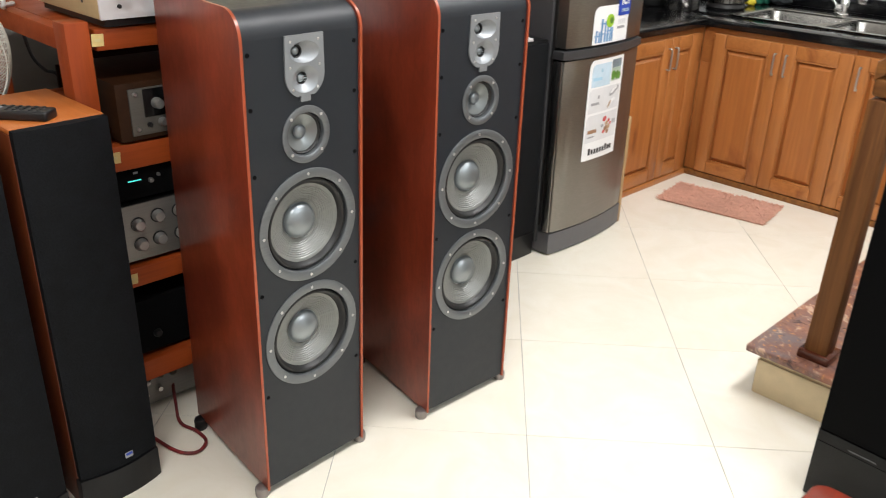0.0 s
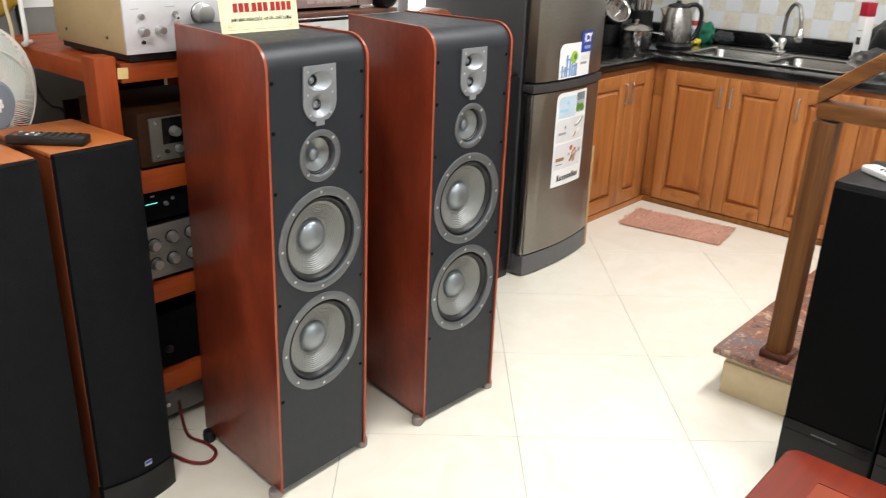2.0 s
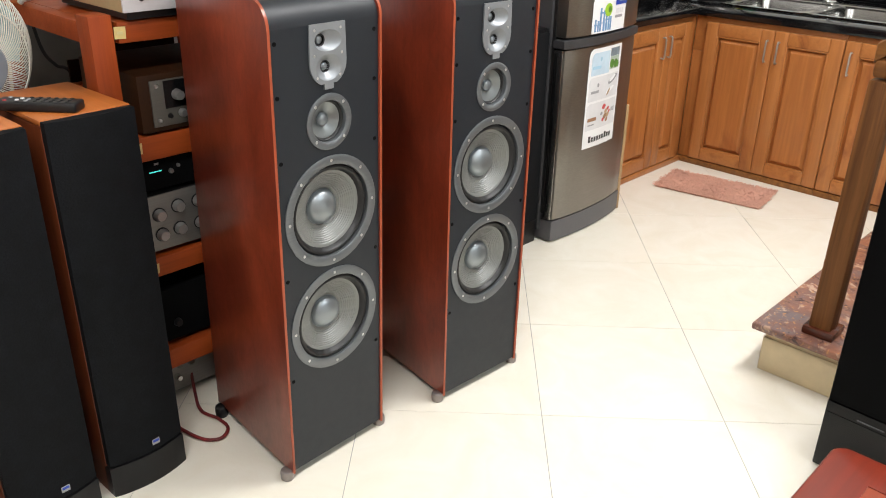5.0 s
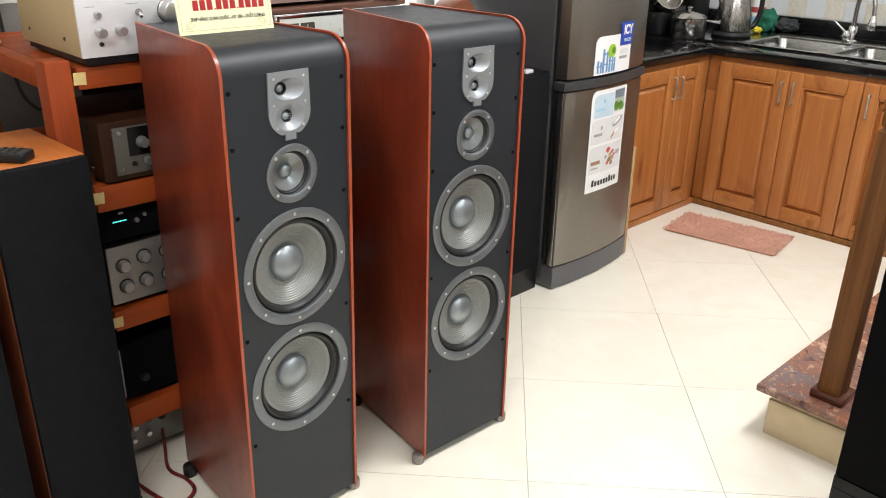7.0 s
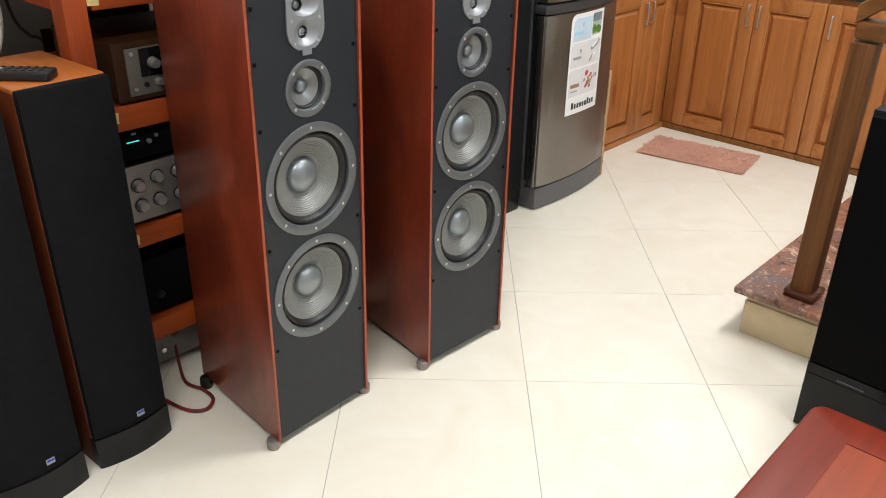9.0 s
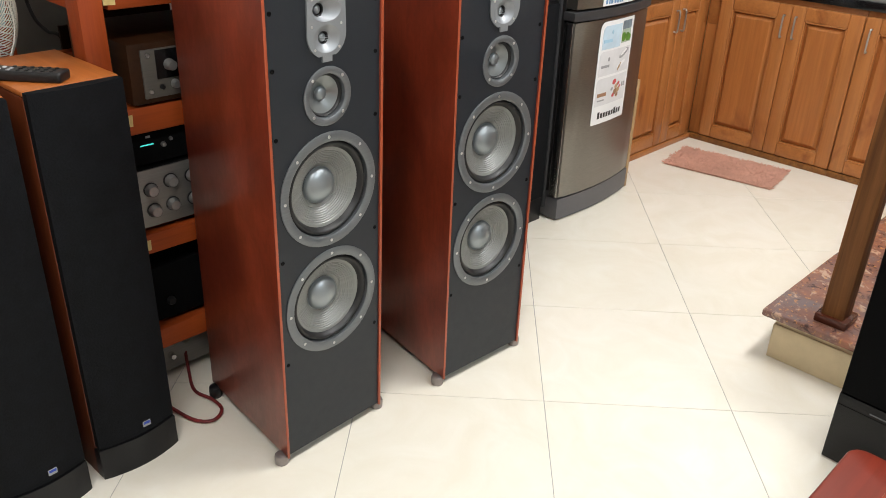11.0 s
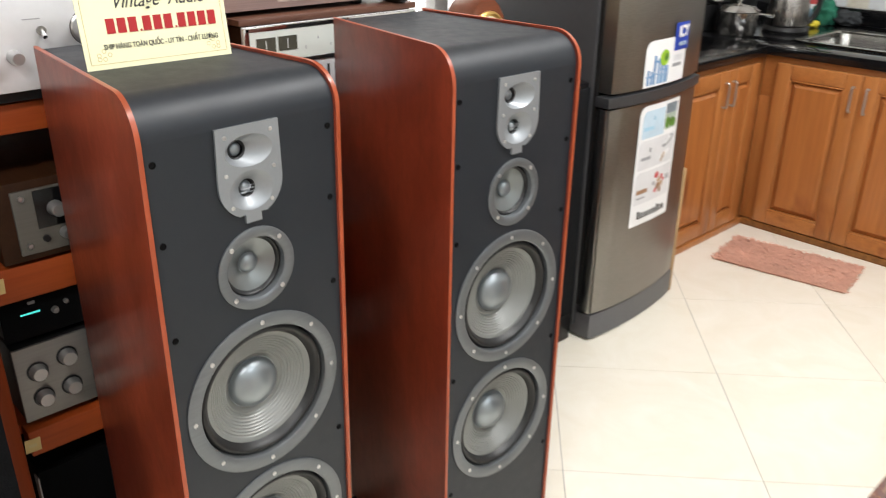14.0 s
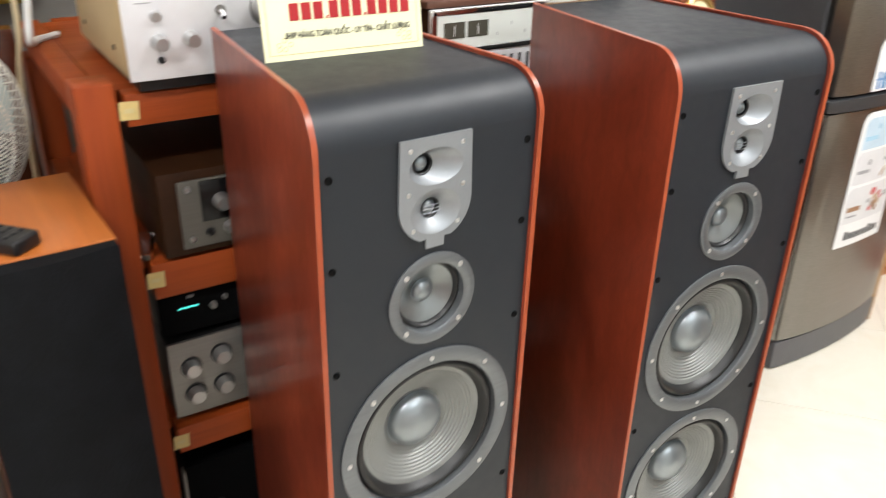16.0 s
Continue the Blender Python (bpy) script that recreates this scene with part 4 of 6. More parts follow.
cabinet_unit(RT @ pose(0.722, 0, 0), 0.62, 0.82, [(0.003, 0.31, 0.035), (0.312, 0.617, 0.585)], "honey wood kitchen base cabinet with raised-panel doors")
cabinet_unit(RT @ pose(1.342, 0, 0), 0.613, 0.82, [(0.003, 0.31, 0.035), (0.312, 0.61, 0.58)], "honey wood kitchen base cabinet beside the stairs")
counter = tagged(thing("countertop", Matrix(), "L-shaped polished black granite worktop with upstand", "countertop"), kind="")
part("top", box(2.86, 3.665, 1.925, Y1 - 0.002, 0.740, 0.779, 0.006), M_GRANITE, counter)
# the right run is built round the sink's hole
SX0, SX1, SY0, SY1 = 3.84, 4.335, 1.06, 1.93
part("top", box(3.6655, SX0, 0.0, Y1 - 0.002, 0.740, 0.779, 0.004), M_GRANITE, counter)
part("top", box(SX1, 4.5, 0.0, Y1 - 0.002, 0.740, 0.779), M_GRANITE, counter)
part("top", box(SX0, SX1, 0.0, SY0, 0.740, 0.779), M_GRANITE, counter)
part("top", box(SX0, SX1, SY1, Y1 - 0.002, 0.740, 0.779), M_GRANITE, counter)
part("upstand", box(4.498, 4.518, 0.0, Y1 - 0.022, 0.779, 0.852, 0.003), M_GRANITE, counter)
part("upstand", box(2.86, 4.518, Y1 - 0.021, Y1 - 0.002, 0.779, 0.852, 0.003), M_GRANITE, counter)

sink = thing("sink", pose(0, 0, 0.779), "stainless steel double bowl sink set in the worktop", "sink")


def bowl(y0, y1):
    bm = bmesh.new()
    x0, x1 = SX0 + 0.03, SX1 - 0.06
    loops = []
    for inset, z in ((-0.028, 0.003), (0.0, 0.004), (0.004, -0.004), (0.012, -0.13), (0.04, -0.15)):
        r = 0.05
        pts = []
        for cx, cy, a0 in ((x1 - inset - r, y1 - inset - r, 0), (x0 + inset + r, y1 - inset - r, 90), (x0 + inset + r, y0 + inset + r, 180), (x1 - inset - r, y0 + inset + r, 270)):
            pts += arc(cx, cy, r, a0, a0 + 90, 5)
        loops.append([bm.verts.new((px, py, z)) for px, py in pts])
    for a, b in zip(loops, loops[1:]):
        for k in range(len(a)):
            bm.faces.new((a[k], a[(k + 1) % len(a)], b[(k + 1) % len(a)], b[k]))
    bm.faces.new(loops[-1])
    return bm


mid_y = (SY0 + SY1) / 2
part("bowl", bowl(SY0 + 0.03, mid_y - 0.02), M_STEEL, sink)
part("bowl", bowl(mid_y + 0.02, SY1 - 0.03), M_STEEL, sink)
part("ledge", box(SX1 - 0.085, SX1 + 0.012, SY0, SY1, 0.0005, 0.004, 0.001), M_STEEL, sink)
tap = thing("kitchen_tap", pose(4.315, 1.562, 0.783), "tall chrome swan-neck kitchen tap with lever", "tap")
part("base", lathe([(0, 0), (0.028, 0), (0.028, 0.006), (0.021, 0.012), (0.02, 0.07), (0.016, 0.076), (0, 0.076)], Matrix(), 20), M_CHROME, tap)
part("neck", tube(smooth_path([(0, 0, 0.07), (0, 0, 0.155), (-0.003, -0.006, 0.205), (-0.02, -0.036, 0.252), (-0.045, -0.076, 0.246), (-0.058, -0.098, 0.19), (-0.062, -0.106, 0.13)], 6), 0.0105, 12), M_KETTLE, tap)
part("spray_head", lathe([(0, 0), (0.017, 0), (0.023, 0.012), (0.023, 0.028), (0.016, 0.05), (0.0115, 0.065), (0, 0.065)], pose(-0.062, -0.106, 0.072), 16), M_CHROME, tap)
part("valve_body", lathe([(0, -0.024), (0.018, -0.02), (0.024, 0), (0.018, 0.02), (0, 0.024)], pose(-0.01, 0.022, 0.03), 16), M_CHROME, tap)
part("lever", tube([(-0.012, 0.03, 0.045), (-0.022, 0.055, 0.07), (-0.034, 0.085, 0.098)], [0.006, 0.005, 0.0045], 10), M_CHROME, tap)


# ---- stairs ----
steps = tagged(thing("staircase", pose(0, 0, 0), "brown marble stair treads on cream painted risers", "staircase"), kind="structure")
NOSE = 0.022
part("riser_block", box(2.062, 3.35, -0.6, 0.742, 0, 0.1415, 0.002), M_RISER, steps)
part("skirting", box(2.057, 2.0625, -0.6, 0.747, 0, 0.112, 0.003), M_RISER, steps)
part("skirting", box(2.057, 3.35, 0.7415, 0.747, 0, 0.112, 0.003), M_RISER, steps)
part("tread", box(2.019, 3.37, -0.6, 0.774, 0.142, 0.165, 0.006, 3), M_MARBLE, steps, "polished brown marble tread with rounded nose")
for k in range(1, 5):
    y = 0.50 - 0.25 * (k - 1)
    part("riser_block", box(2.2, 3.35, -0.75, y, 0.165 * k, 0.165 * k + 0.135), M_RISER, steps)
    part("tread", box(2.17, 3.37, -0.75, y + NOSE, 0.165 * k + 0.135, 0.165 * (k + 1), 0.01, 3), M_MARBLE, steps)
rail = thing("stair_railing", pose(0, 0, 0), "brown wooden newel post with sloping handrail", "railing")
nx, ny = 2.108, 0.605
part("newel", box(nx - 0.031, nx + 0.031, ny - 0.031, ny + 0.031, 0.185, 0.905, 0.004), M_NEWEL, rail).matrix_basis = Matrix(((1, 0, 0.015, -0.0028), (0, 1, -0.015, 0.0028), (0, 0, 1, 0), (0, 0, 0, 1)))
part("newel_base", box(nx - 0.044, nx + 0.044, ny - 0.044, ny + 0.044, 0.165, 0.19, 0.004), M_BASEBLOCK, rail, "red-brown base block")
nx, ny = nx + 0.011, ny - 0.011
part("level_rail", box(nx - 0.034, nx + 0.034, -0.55, ny + 0.036, 0.90, 0.945, 0.009, 3), M_RAIL, rail)
sl = math.tan(radians(37))
slope = [(ny + 0.04, 0.935), (ny - 1.0, 0.935 + 1.04 * sl), (ny - 1.0, 1.003 + 1.04 * sl), (ny + 0.04, 0.983)]
part("sloping_handrail", prism(slope, nx - 0.034, nx + 0.034, 0, None, 0.008), M_RAIL, rail)


bundle = thing("tube_bundle", pose(3.46, 0.679, 0), "bundle of grey plastic tubes standing behind the stairs", "tubes")
for k in range(7):
    ty = -0.027 + 0.009 * k
    part("tube", tube([(0.012 * (k % 2), ty * 0.8, 0.0), (0.012 * (k % 2), ty, 0.88 + 0.012 * (k % 3))], 0.0042, 8), M_TUBEGREY, bundle)
part("band", tube([(-0.012, -0.04, 0.5), (0.024, -0.04, 0.5), (0.024, 0.042, 0.5), (-0.012, 0.042, 0.5)], 0.003, 6, None, True), M_PAPER, bundle)
panel = thing("board", pose(3.47, 0.27, 0, 0, 3, 0), "pale cream board standing behind the stairs", "board")
part("panel", box(0, 0.018, 0, 0.34, 0, 0.88, 0.003), M_CREAMBOARD, panel)


# ---- red wood table ----
table = thing("low_table", pose(1.205, 0.282, 0), "low red-brown varnished wooden table with framed top", "table")
TW, TD, TH = 1.25, 0.75, 0.45
fr = 0.08
rc = 0.028
rim = arc(-rc, -rc, rc, 0, 90, 6) + arc(-TW + rc, -rc, rc, 90, 180, 6) + arc(-TW + rc, -TD + rc, rc, 180, 270, 6) + arc(-rc, -TD + rc, rc, 270, 360, 6)
bm = holed(rim, [[(-fr, -fr), (-TW + fr, -fr), (-TW + fr, -TD + fr), (-fr, -TD + fr)]], 0.0, 0.034)
edge = [e for e in bm.edges if all(abs(v.co.y) < 1e-6 for v in e.verts) and len(e.link_faces) == 2 and abs(e.link_faces[0].normal.dot(e.link_faces[1].normal)) < 0.5 and not all(-TW + fr - 0.01 < v.co.x < -fr + 0.01 and -TD + fr - 0.01 < v.co.z < -fr + 0.01 for v in e.verts)]
bmesh.ops.recalc_face_normals(bm, faces=bm.faces)
bmesh.ops.bevel(bm, geom=edge, offset=0.006, segments=3, profile=0.5, affect="EDGES")
bm.transform(Matrix(((1, 0, 0, 0), (0, 0, 1, 0), (0, -1, 0, TH), (0, 0, 0, 1))))
part("top_frame", bm, M_TABLE, table, "dark red frame with rounded corners")
part("inset_panel", box(-TW + fr - 0.003, -fr + 0.003, -TD + fr - 0.003, -fr + 0.003, TH - 0.028, TH - 0.0015), M_TABLEPANEL, table)
part("apron", box(-TW + 0.04, -0.04, -TD + 0.04, -0.04, TH - 0.1, TH - 0.032, 0.003), M_TABLE, table)
for lx, ly in ((-0.04, -0.04), (-TW + 0.04, -0.04), (-0.04, -TD + 0.04), (-TW + 0.04, -TD + 0.04)):
    part("leg", box(lx - 0.03, lx + 0.03, ly - 0.03, ly + 0.03, 0, TH - 0.1, 0.005), M_TABLE, table)


# ---- hi-fi rack and what stands in it ----
rack = thing("hifi_rack", pose(0, 0, 0), "red-brown wooden hi-fi rack with open shelves", "rack")
RX0, RX1, RY0, RY1 = 0.611, 1.195, 1.725, 2.36
for px in (RX0, RX1 - 0.052):
    for py in (RY0, RY1 - 0.062):
        part("post", box(px, px + 0.052, py, py + 0.062, 0, 1.06 if py == RY0 else 0.984, 0.003), M_RACKV, rack)
for z0, z1 in ((0.996, 1.042), (0.722, 0.782), (0.425, 0.476), (0.156, 0.213)):
    part("front_rail", box(RX0 + 0.063, RX1 - 0.063, RY0 + 0.004, RY0 + 0.04, z0, z1, 0.003), M_RACK, rack)
    part("back_rail", box(RX0 + 0.063, RX1 - 0.063, RY1 - 0.04, RY1 - 0.004, z0, z1, 0.003), M_RACK, rack)
    for sx in (RX0 + 0.006, RX1 - 0.042):
        part("side_rail", box(sx, sx + 0.036, RY0 + 0.063, RY1 - (0.005 if z0 > 0.9 else 0.063), z0, z1, 0.003), M_RACK, rack)
    part("shelf", box(RX0 + 0.043, RX1 - 0.043, RY0 + 0.041, RY1 - 0.041, z1 - 0.02, z1 - 0.001), M_RACK, rack)
part("back_panel", box(0.8, RX1 - 0.064, RY1 - 0.003, RY1 + 0.006, 0.1, 0.845), M_WALNUT, rack, "dark back board")
part("back_panel", box(0.905, RX1 - 0.064, RY1 - 0.003, RY1 + 0.006, 0.8455, 0.99), M_WALNUT, rack)
for tx, tz in ((0.678, 1.02), (0.678, 0.757), (0.678, 0.45)):
    tag = thing("price_tag", pose(tx, RY0 + 0.003, tz, 0, 3, 0), "small yellowed paper tag stuck on the rack", "tag", "rack tags")
    part("paper", box(-0.013, 0.013, -0.0006, 0.0, -0.013, 0.013), M_TAG, tag)
    part("print_bar", box(-0.007, 0.006, -0.0012, -0.0005, -0.003, 0.003), M_GOLDINK, tag)


def knob(parent, x, z, r, length, mat=M_KNOB, y=0.0, name="knob"):
    k = part(name, lathe([(0, 0), (r * 1.12, 0), (r * 1.12, 0.003), (r, 0.005), (r * 0.96, length - 0.002), (r * 0.85, length), (0, length)], FRONT, 24), mat, parent)
    k.matrix_basis = pose(x, y, z)
    return k


def component(name, m, w, d, h, case_mat, face_mat, label, category="amplifier", feet=0.012, lip=0.003):
    c = thing(name, m, label, category)
    part("case", box(0.002, w - 0.002, 0.006, d, feet, h - 0.001, 0.003), case_mat, c)
    part("fascia", box(0, w, 0, 0.0065, feet + 0.001, h, 0.0015), face_mat, c)
    for fx in (0.035, w - 0.035):
        for fy in (0.04, d - 0.04):
            part("foot", lathe([(0, 0), (0.014, 0), (0.016, feet), (0, feet)], pose(fx, fy, 0), 12), M_HOLE, c)
    return c


amp = component("amplifier", pose(0.682, 1.705, 1.043), 0.43, 0.36, 0.186, M_BEIGE, M_ALU, "silver amplifier with champagne side panels on top of the rack", feet=0.019)
for kx, kz, kr in ((0.0425, 0.070, 0.0098), (0.085, 0.071, 0.0098)):
    knob(amp, kx, kz, kr, 0.022)
# a black box fills the gap under the case to keep it dark
part("chassis", box(0.012, 0.418, 0.012, 0.35, 0.004, 0.0188), M_BLACKMETAL, amp, "black box filling the dark gap under the case")
knob(amp, 0.042, 0.104, 0.0068, 0.009, M_KNOB, name="button")
knob(amp, 0.0425, 0.046, 0.0042, 0.003, M_HOLE, name="socket")
part("switch_ring", lathe([(0, 0), (0.007, 0), (0.007, 0.003), (0, 0.003)], pose(0.129, 0, 0.105) @ FRONT, 16), M_ALUDARK, amp)
part("switch_lever", tube([(0.129, -0.002, 0.105), (0.129, -0.014, 0.097)], [0.0028, 0.0035], 8), M_CHROME, amp)
part("volume_ring", lathe([(0, 0), (0.0265, 0), (0.026, 0.0025), (0, 0.0025)], pose(0.197, 0, 0.103) @ FRONT, 32), M_BLACKMETAL, amp, "black ring behind the knob")
knob(amp, 0.197, 0.103, 0.023, 0.03, M_KNOB, name="volume_knob")
part("print_bar", box(0.018, 0.038, -0.0006, 0.0001, 0.12, 0.1215), M_GREYINK, amp)
part("print_bar", box(0.105, 0.13, -0.0006, 0.0001, 0.122, 0.1235), M_GREYINK, amp)
for kx in (0.27, 0.31, 0.35, 0.39):
    knob(amp, kx, 0.07, 0.0115, 0.022)
for sy in (0.09, 0.3):
    for sz in (0.05, 0.14):
        part("case_screw", lathe([(0, 0), (0.004, 0), (0.0035, 0.002), (0, 0.002)], pose(0.002, sy, sz, 0, -90), 10), M_BLACKMETAL, amp)

tube_amp = thing("integrated_amplifier", pose(0.696, 1.722, 0.7825), "walnut-cased amplifier with silver and black front", "amplifier")
part("case", box(0, 0.42, 0, 0.3, 0.006, 0.14, 0.004), M_WALNUT, tube_amp, "walnut wood case")
part("fascia", box(0.028, 0.392, -0.004, 0.002, 0.018, 0.125, 0.0012), M_DIMFACE, tube_amp)
part("window", box(0.06, 0.36, -0.0055, -0.0035, 0.058, 0.122, 0.0006), M_GLOSSBLACK, tube_amp)
knob(tube_amp, 0.09, 0.088, 0.0115, 0.02, M_KNOB, -0.0055, name="tuning_knob")
knob(tube_amp, 0.069, 0.04, 0.0055, 0.006, M_BLACKMETAL, -0.004)
knob(tube_amp, 0.1, 0.043, 0.009, 0.014, M_KNOB, -0.004)
knob(tube_amp, 0.14, 0.043, 0.009, 0.014, M_KNOB, -0.004)
knob(tube_amp, 0.042, 0.033, 0.004, 0.003, M_SCREW, -0.004, "screw")
knob(tube_amp, 0.042, 0.113, 0.004, 0.003, M_SCREW, -0.004, "screw")
for fx in (0.03, 0.39):
    for fy in (0.03, 0.27):
        part("foot", box(fx - 0.012, fx + 0.012, fy - 0.012, fy + 0.012, 0, 0.007), M_HOLE, tube_amp)
cup = thing("plastic_cup", pose(0.674, 1.755, 0.782), "small clear plastic cup on the shelf", "cup")
part("cup", lathe([(0, 0), (0.011, 0), (0.016, 0.038), (0.0165, 0.038), (0.015, 0.037), (0.0105, 0.002), (0, 0.002)], Matrix(), 20), M_CLEARCUP, cup)

preamp = component("preamplifier", pose(0.679, 1.738, 0.4765), 0.43, 0.3, 0.155, M_BLACKMETAL, M_PANEL, "dull silver preamplifier with four round knobs")
for kx, kz in ((0.034, 0.106), (0.085, 0.117), (0.036, 0.054), (0.084, 0.058), (0.14, 0.117), (0.14, 0.058)):
    # black rings draw the shadow gap round each knob
    part("knob_ring", lathe([(0, 0), (0.0178, 0), (0.0178, 0.002), (0, 0.002)], pose(kx, 0, kz) @ FRONT, 24), M_BLACKMETAL, preamp, "black ring drawing the dark gap round the knob")
    knob(preamp, kx, kz, 0.0132, 0.016, M_KNOB, -0.002)
cd = component("disc_player", pose(0.678, 1.748, 0.633), 0.43, 0.28, 0.084, M_BLACKMETAL, M_GRILLEB, "black disc player with a cyan display", "disc player", 0.008)
part("display", box(0.03, 0.062, -0.0008, 0.0002, 0.0525, 0.0553), M_CYAN, cd, "lit cyan display line")
knob(cd, 0.085, 0.048, 0.0055, 0.008, M_ALUDARK)
knob(cd, 0.105, 0.058, 0.004, 0.005, M_ALUDARK)
part("print_bar", box(0.045, 0.056, -0.0008, 0.0002, 0.07, 0.075), M_GREYINK, cd)
dark = component("power_amplifier", pose(0.68, 1.75, 0.213), 0.43, 0.3, 0.16, M_GRILLEB, M_GRILLEB, "black power amplifier in shadow on the lower shelf")
knob(dark, 0.05, 0.06, 0.01, 0.012, M_BLACKMETAL)
part("silver_edge", box(-0.003, -0.0003, 0.0, 0.02, 0.02, 0.15), M_ALUDARK, dark)
low = component("old_amplifier", pose(0.675, 1.83, 0.0), 0.43, 0.3, 0.135, M_BLACKMETAL, M_ALUDARK, "old silver amplifier standing on the floor under the rack")
for kx, kz, kr in ((0.035, 0.095, 0.012), (0.075, 0.105, 0.011), (0.03, 0.055, 0.007), (0.07, 0.06, 0.008), (0.11, 0.1, 0.012)):
    knob(low, kx, kz, kr, 0.018, M_CHROME)

rack2 = thing("side_rack", pose(0, 0, 0), "low dark red rack carrying the stacked receivers", "rack")
for px in (1.235, 1.72):
    for py in (1.79, 2.2):
        part("post", box(px, px + 0.05, py, py + 0.05, 0, 0.925, 0.003), M_RACKV, rack2)
for z in (0.3, 0.62, 0.925):
    part("shelf", box(1.225, 1.78, 1.775, 2.26, z, z + 0.025, 0.003), M_RACK, rack2)
for z, h in ((0.325, 0.15), (0.645, 0.16)):
    c = component("cassette_deck", pose(1.25, 1.785, z), 0.43, 0.3, h, M_BLACKMETAL, M_GLASSDARK, "black audio deck on the side rack", "audio deck")
    for k in range(4):
        part("button", box(0.02 + 0.03 * k, 0.04 + 0.03 * k, -0.003, 0.001, 0.05, 0.058), M_ALU, c)

recv = component("receiver", pose(1.178, 1.762, 0.951), 0.425, 0.36, 0.158, M_WALNUT, M_ALU, "vintage silver receiver with meters and wooden lid", "receiver")
part("lid", box(-0.004, 0.429, 0.004, 0.37, 0.159, 0.171, 0.002), M_LID, recv, "worn brown wooden lid")
part("bezel", box(0.004, 0.421, -0.003, 0.001, 0.148, 0.157, 0.001), M_CHROME, recv)
part("bezel", box(0.004, 0.421, -0.003, 0.001, 0.082, 0.09, 0.001), M_CHROME, recv)
part("bezel", box(0.0, 0.012, -0.003, 0.001, 0.0825, 0.156, 0.001), M_CHROME, recv)
part("scale_window", box(0.013, 0.42, -0.0015, 0.0008, 0.091, 0.147), M_DIAL, recv, "pale dial scale")
for k in range(8):
    part("scale_tick", box(0.135 + 0.03 * k, 0.137 + 0.03 * k, -0.002, -0.0012, 0.106 + 0.016 * (k % 2), 0.112 + 0.016 * (k % 2)), M_GREYINK, recv)
for wx in (0.026, 0.074):
    part("meter", box(wx, wx + 0.042, -0.0025, -0.001, 0.108, 0.135), M_METER, recv)
    part("meter_needle", box(wx + 0.02, wx + 0.0212, -0.003, -0.0024, 0.112, 0.13), M_PALEGREY, recv)
for kx, kr in ((0.085, 0.011), (0.115, 0.013), (0.30, 0.013), (0.34, 0.013), (0.385, 0.02)):
    knob(recv, kx, 0.055, kr, 0.024, M_CHROME)
for k in range(4):
    part("lever_slot", box(0.15 + 0.018 * k, 0.155 + 0.018 * k, -0.001, 0.001, 0.03, 0.07), M_HOLE, recv)

rosy = component("tuner", pose(1.12, 1.80, 1.123), 0.415, 0.33, 0.15, M_WALNUT, M_ROSY, "rosy silver tuner with a long dial scale", "tuner", 0.008)
part("dial_window", box(0.02, 0.345, -0.0015, 0.001, 0.05, 0.12), M_ROSY, rosy)
for k in range(5):
    part("scale_mark", box(0.16 + 0.034 * k, 0.186 + 0.034 * k, -0.0022, -0.0012, 0.02, 0.042), M_ROSYPALE, rosy)
part("divider", box(0.352, 0.3535, -0.0012, 0.001, 0.012, 0.145), M_BLACKMETAL, rosy)
knob(rosy, 0.385, 0.075, 0.012, 0.015, M_ALUDARK)
pouch = thing("cable_pouch", pose(1.57, 1.80, 1.122), "crumpled black pouch lying on the receiver", "pouch")
bm = bmesh.new()
bmesh.ops.create_icosphere(bm, subdivisions=3, radius=1.0)
for v in bm.verts:
    nz = noise.noise(v.co * 2.0)
    v.co = Vector((v.co.x * 0.028, v.co.y * 0.07, max(0.0, 0.045 + v.co.z * 0.05))) * (1 + 0.35 * nz)
part("pouch", bm, M_RUBBER, pouch)

# ---- card on the speaker ----
card = thing("price_card", pose(0.8895, 1.474, 1.1255, -8, 0, -1.5), "pale yellow printed card standing on the speaker", "card")
CW, CH = 0.205, 0.142
part("sheet", box(-CW / 2, CW / 2, 0, 0.0012, 0, CH), M_YELLOW, card)
part("prop", prism([(0.001, 0.002), (0.001, 0.09), (0.045, 0.002)], -0.01, 0.01, 0), M_YELLOW, card)
# the shop's name and its number stay plain bars
for x0, w in [(-0.084 + 0.0155 * k, 0.0125) for k in range(3)] + [(-0.03 + 0.0158 * k, 0.0128) for k in range(5)] + [(0.058 + 0.0155 * k, 0.0125) for k in range(2)]:
    part("name_bar", box(x0, x0 + w, -0.0008, 0.0002, 0.104, 0.131), M_REDINK, card)
for x0 in [-0.068 + 0.0148 * k for k in range(3)] + [-0.019 + 0.0148 * k for k in range(3)] + [0.030 + 0.0148 * k for k in range(4)]:
    part("number_bar", box(x0, x0 + 0.0112, -0.0008, 0.0002, 0.044, 0.063), M_REDINK, card)
for x0 in (-0.0225, 0.0265):
    part("number_dot", box(x0 - 0.001, x0 + 0.0015, -0.0008, 0.0002, 0.044, 0.0468), M_REDINK, card)
lettering("script_letters", "Vintage  Audio", 0.0255, M_BLACKINK, card, pose(0.008, -0.0004, 0.083, 90) @ Matrix.Diagonal((0.86, 1, 1, 1)), shear=0.42, weight=0.00012)
lettering("small_letters", "SHIP HÀNG TOÀN QUỐC - UY TÍN - CHẤT LƯỢNG", 0.0096, M_BLACKINK, card, pose(0.005, -0.0004, 0.0275, 90) @ Matrix.Diagonal((0.73, 1, 1, 1)), weight=0.00012)
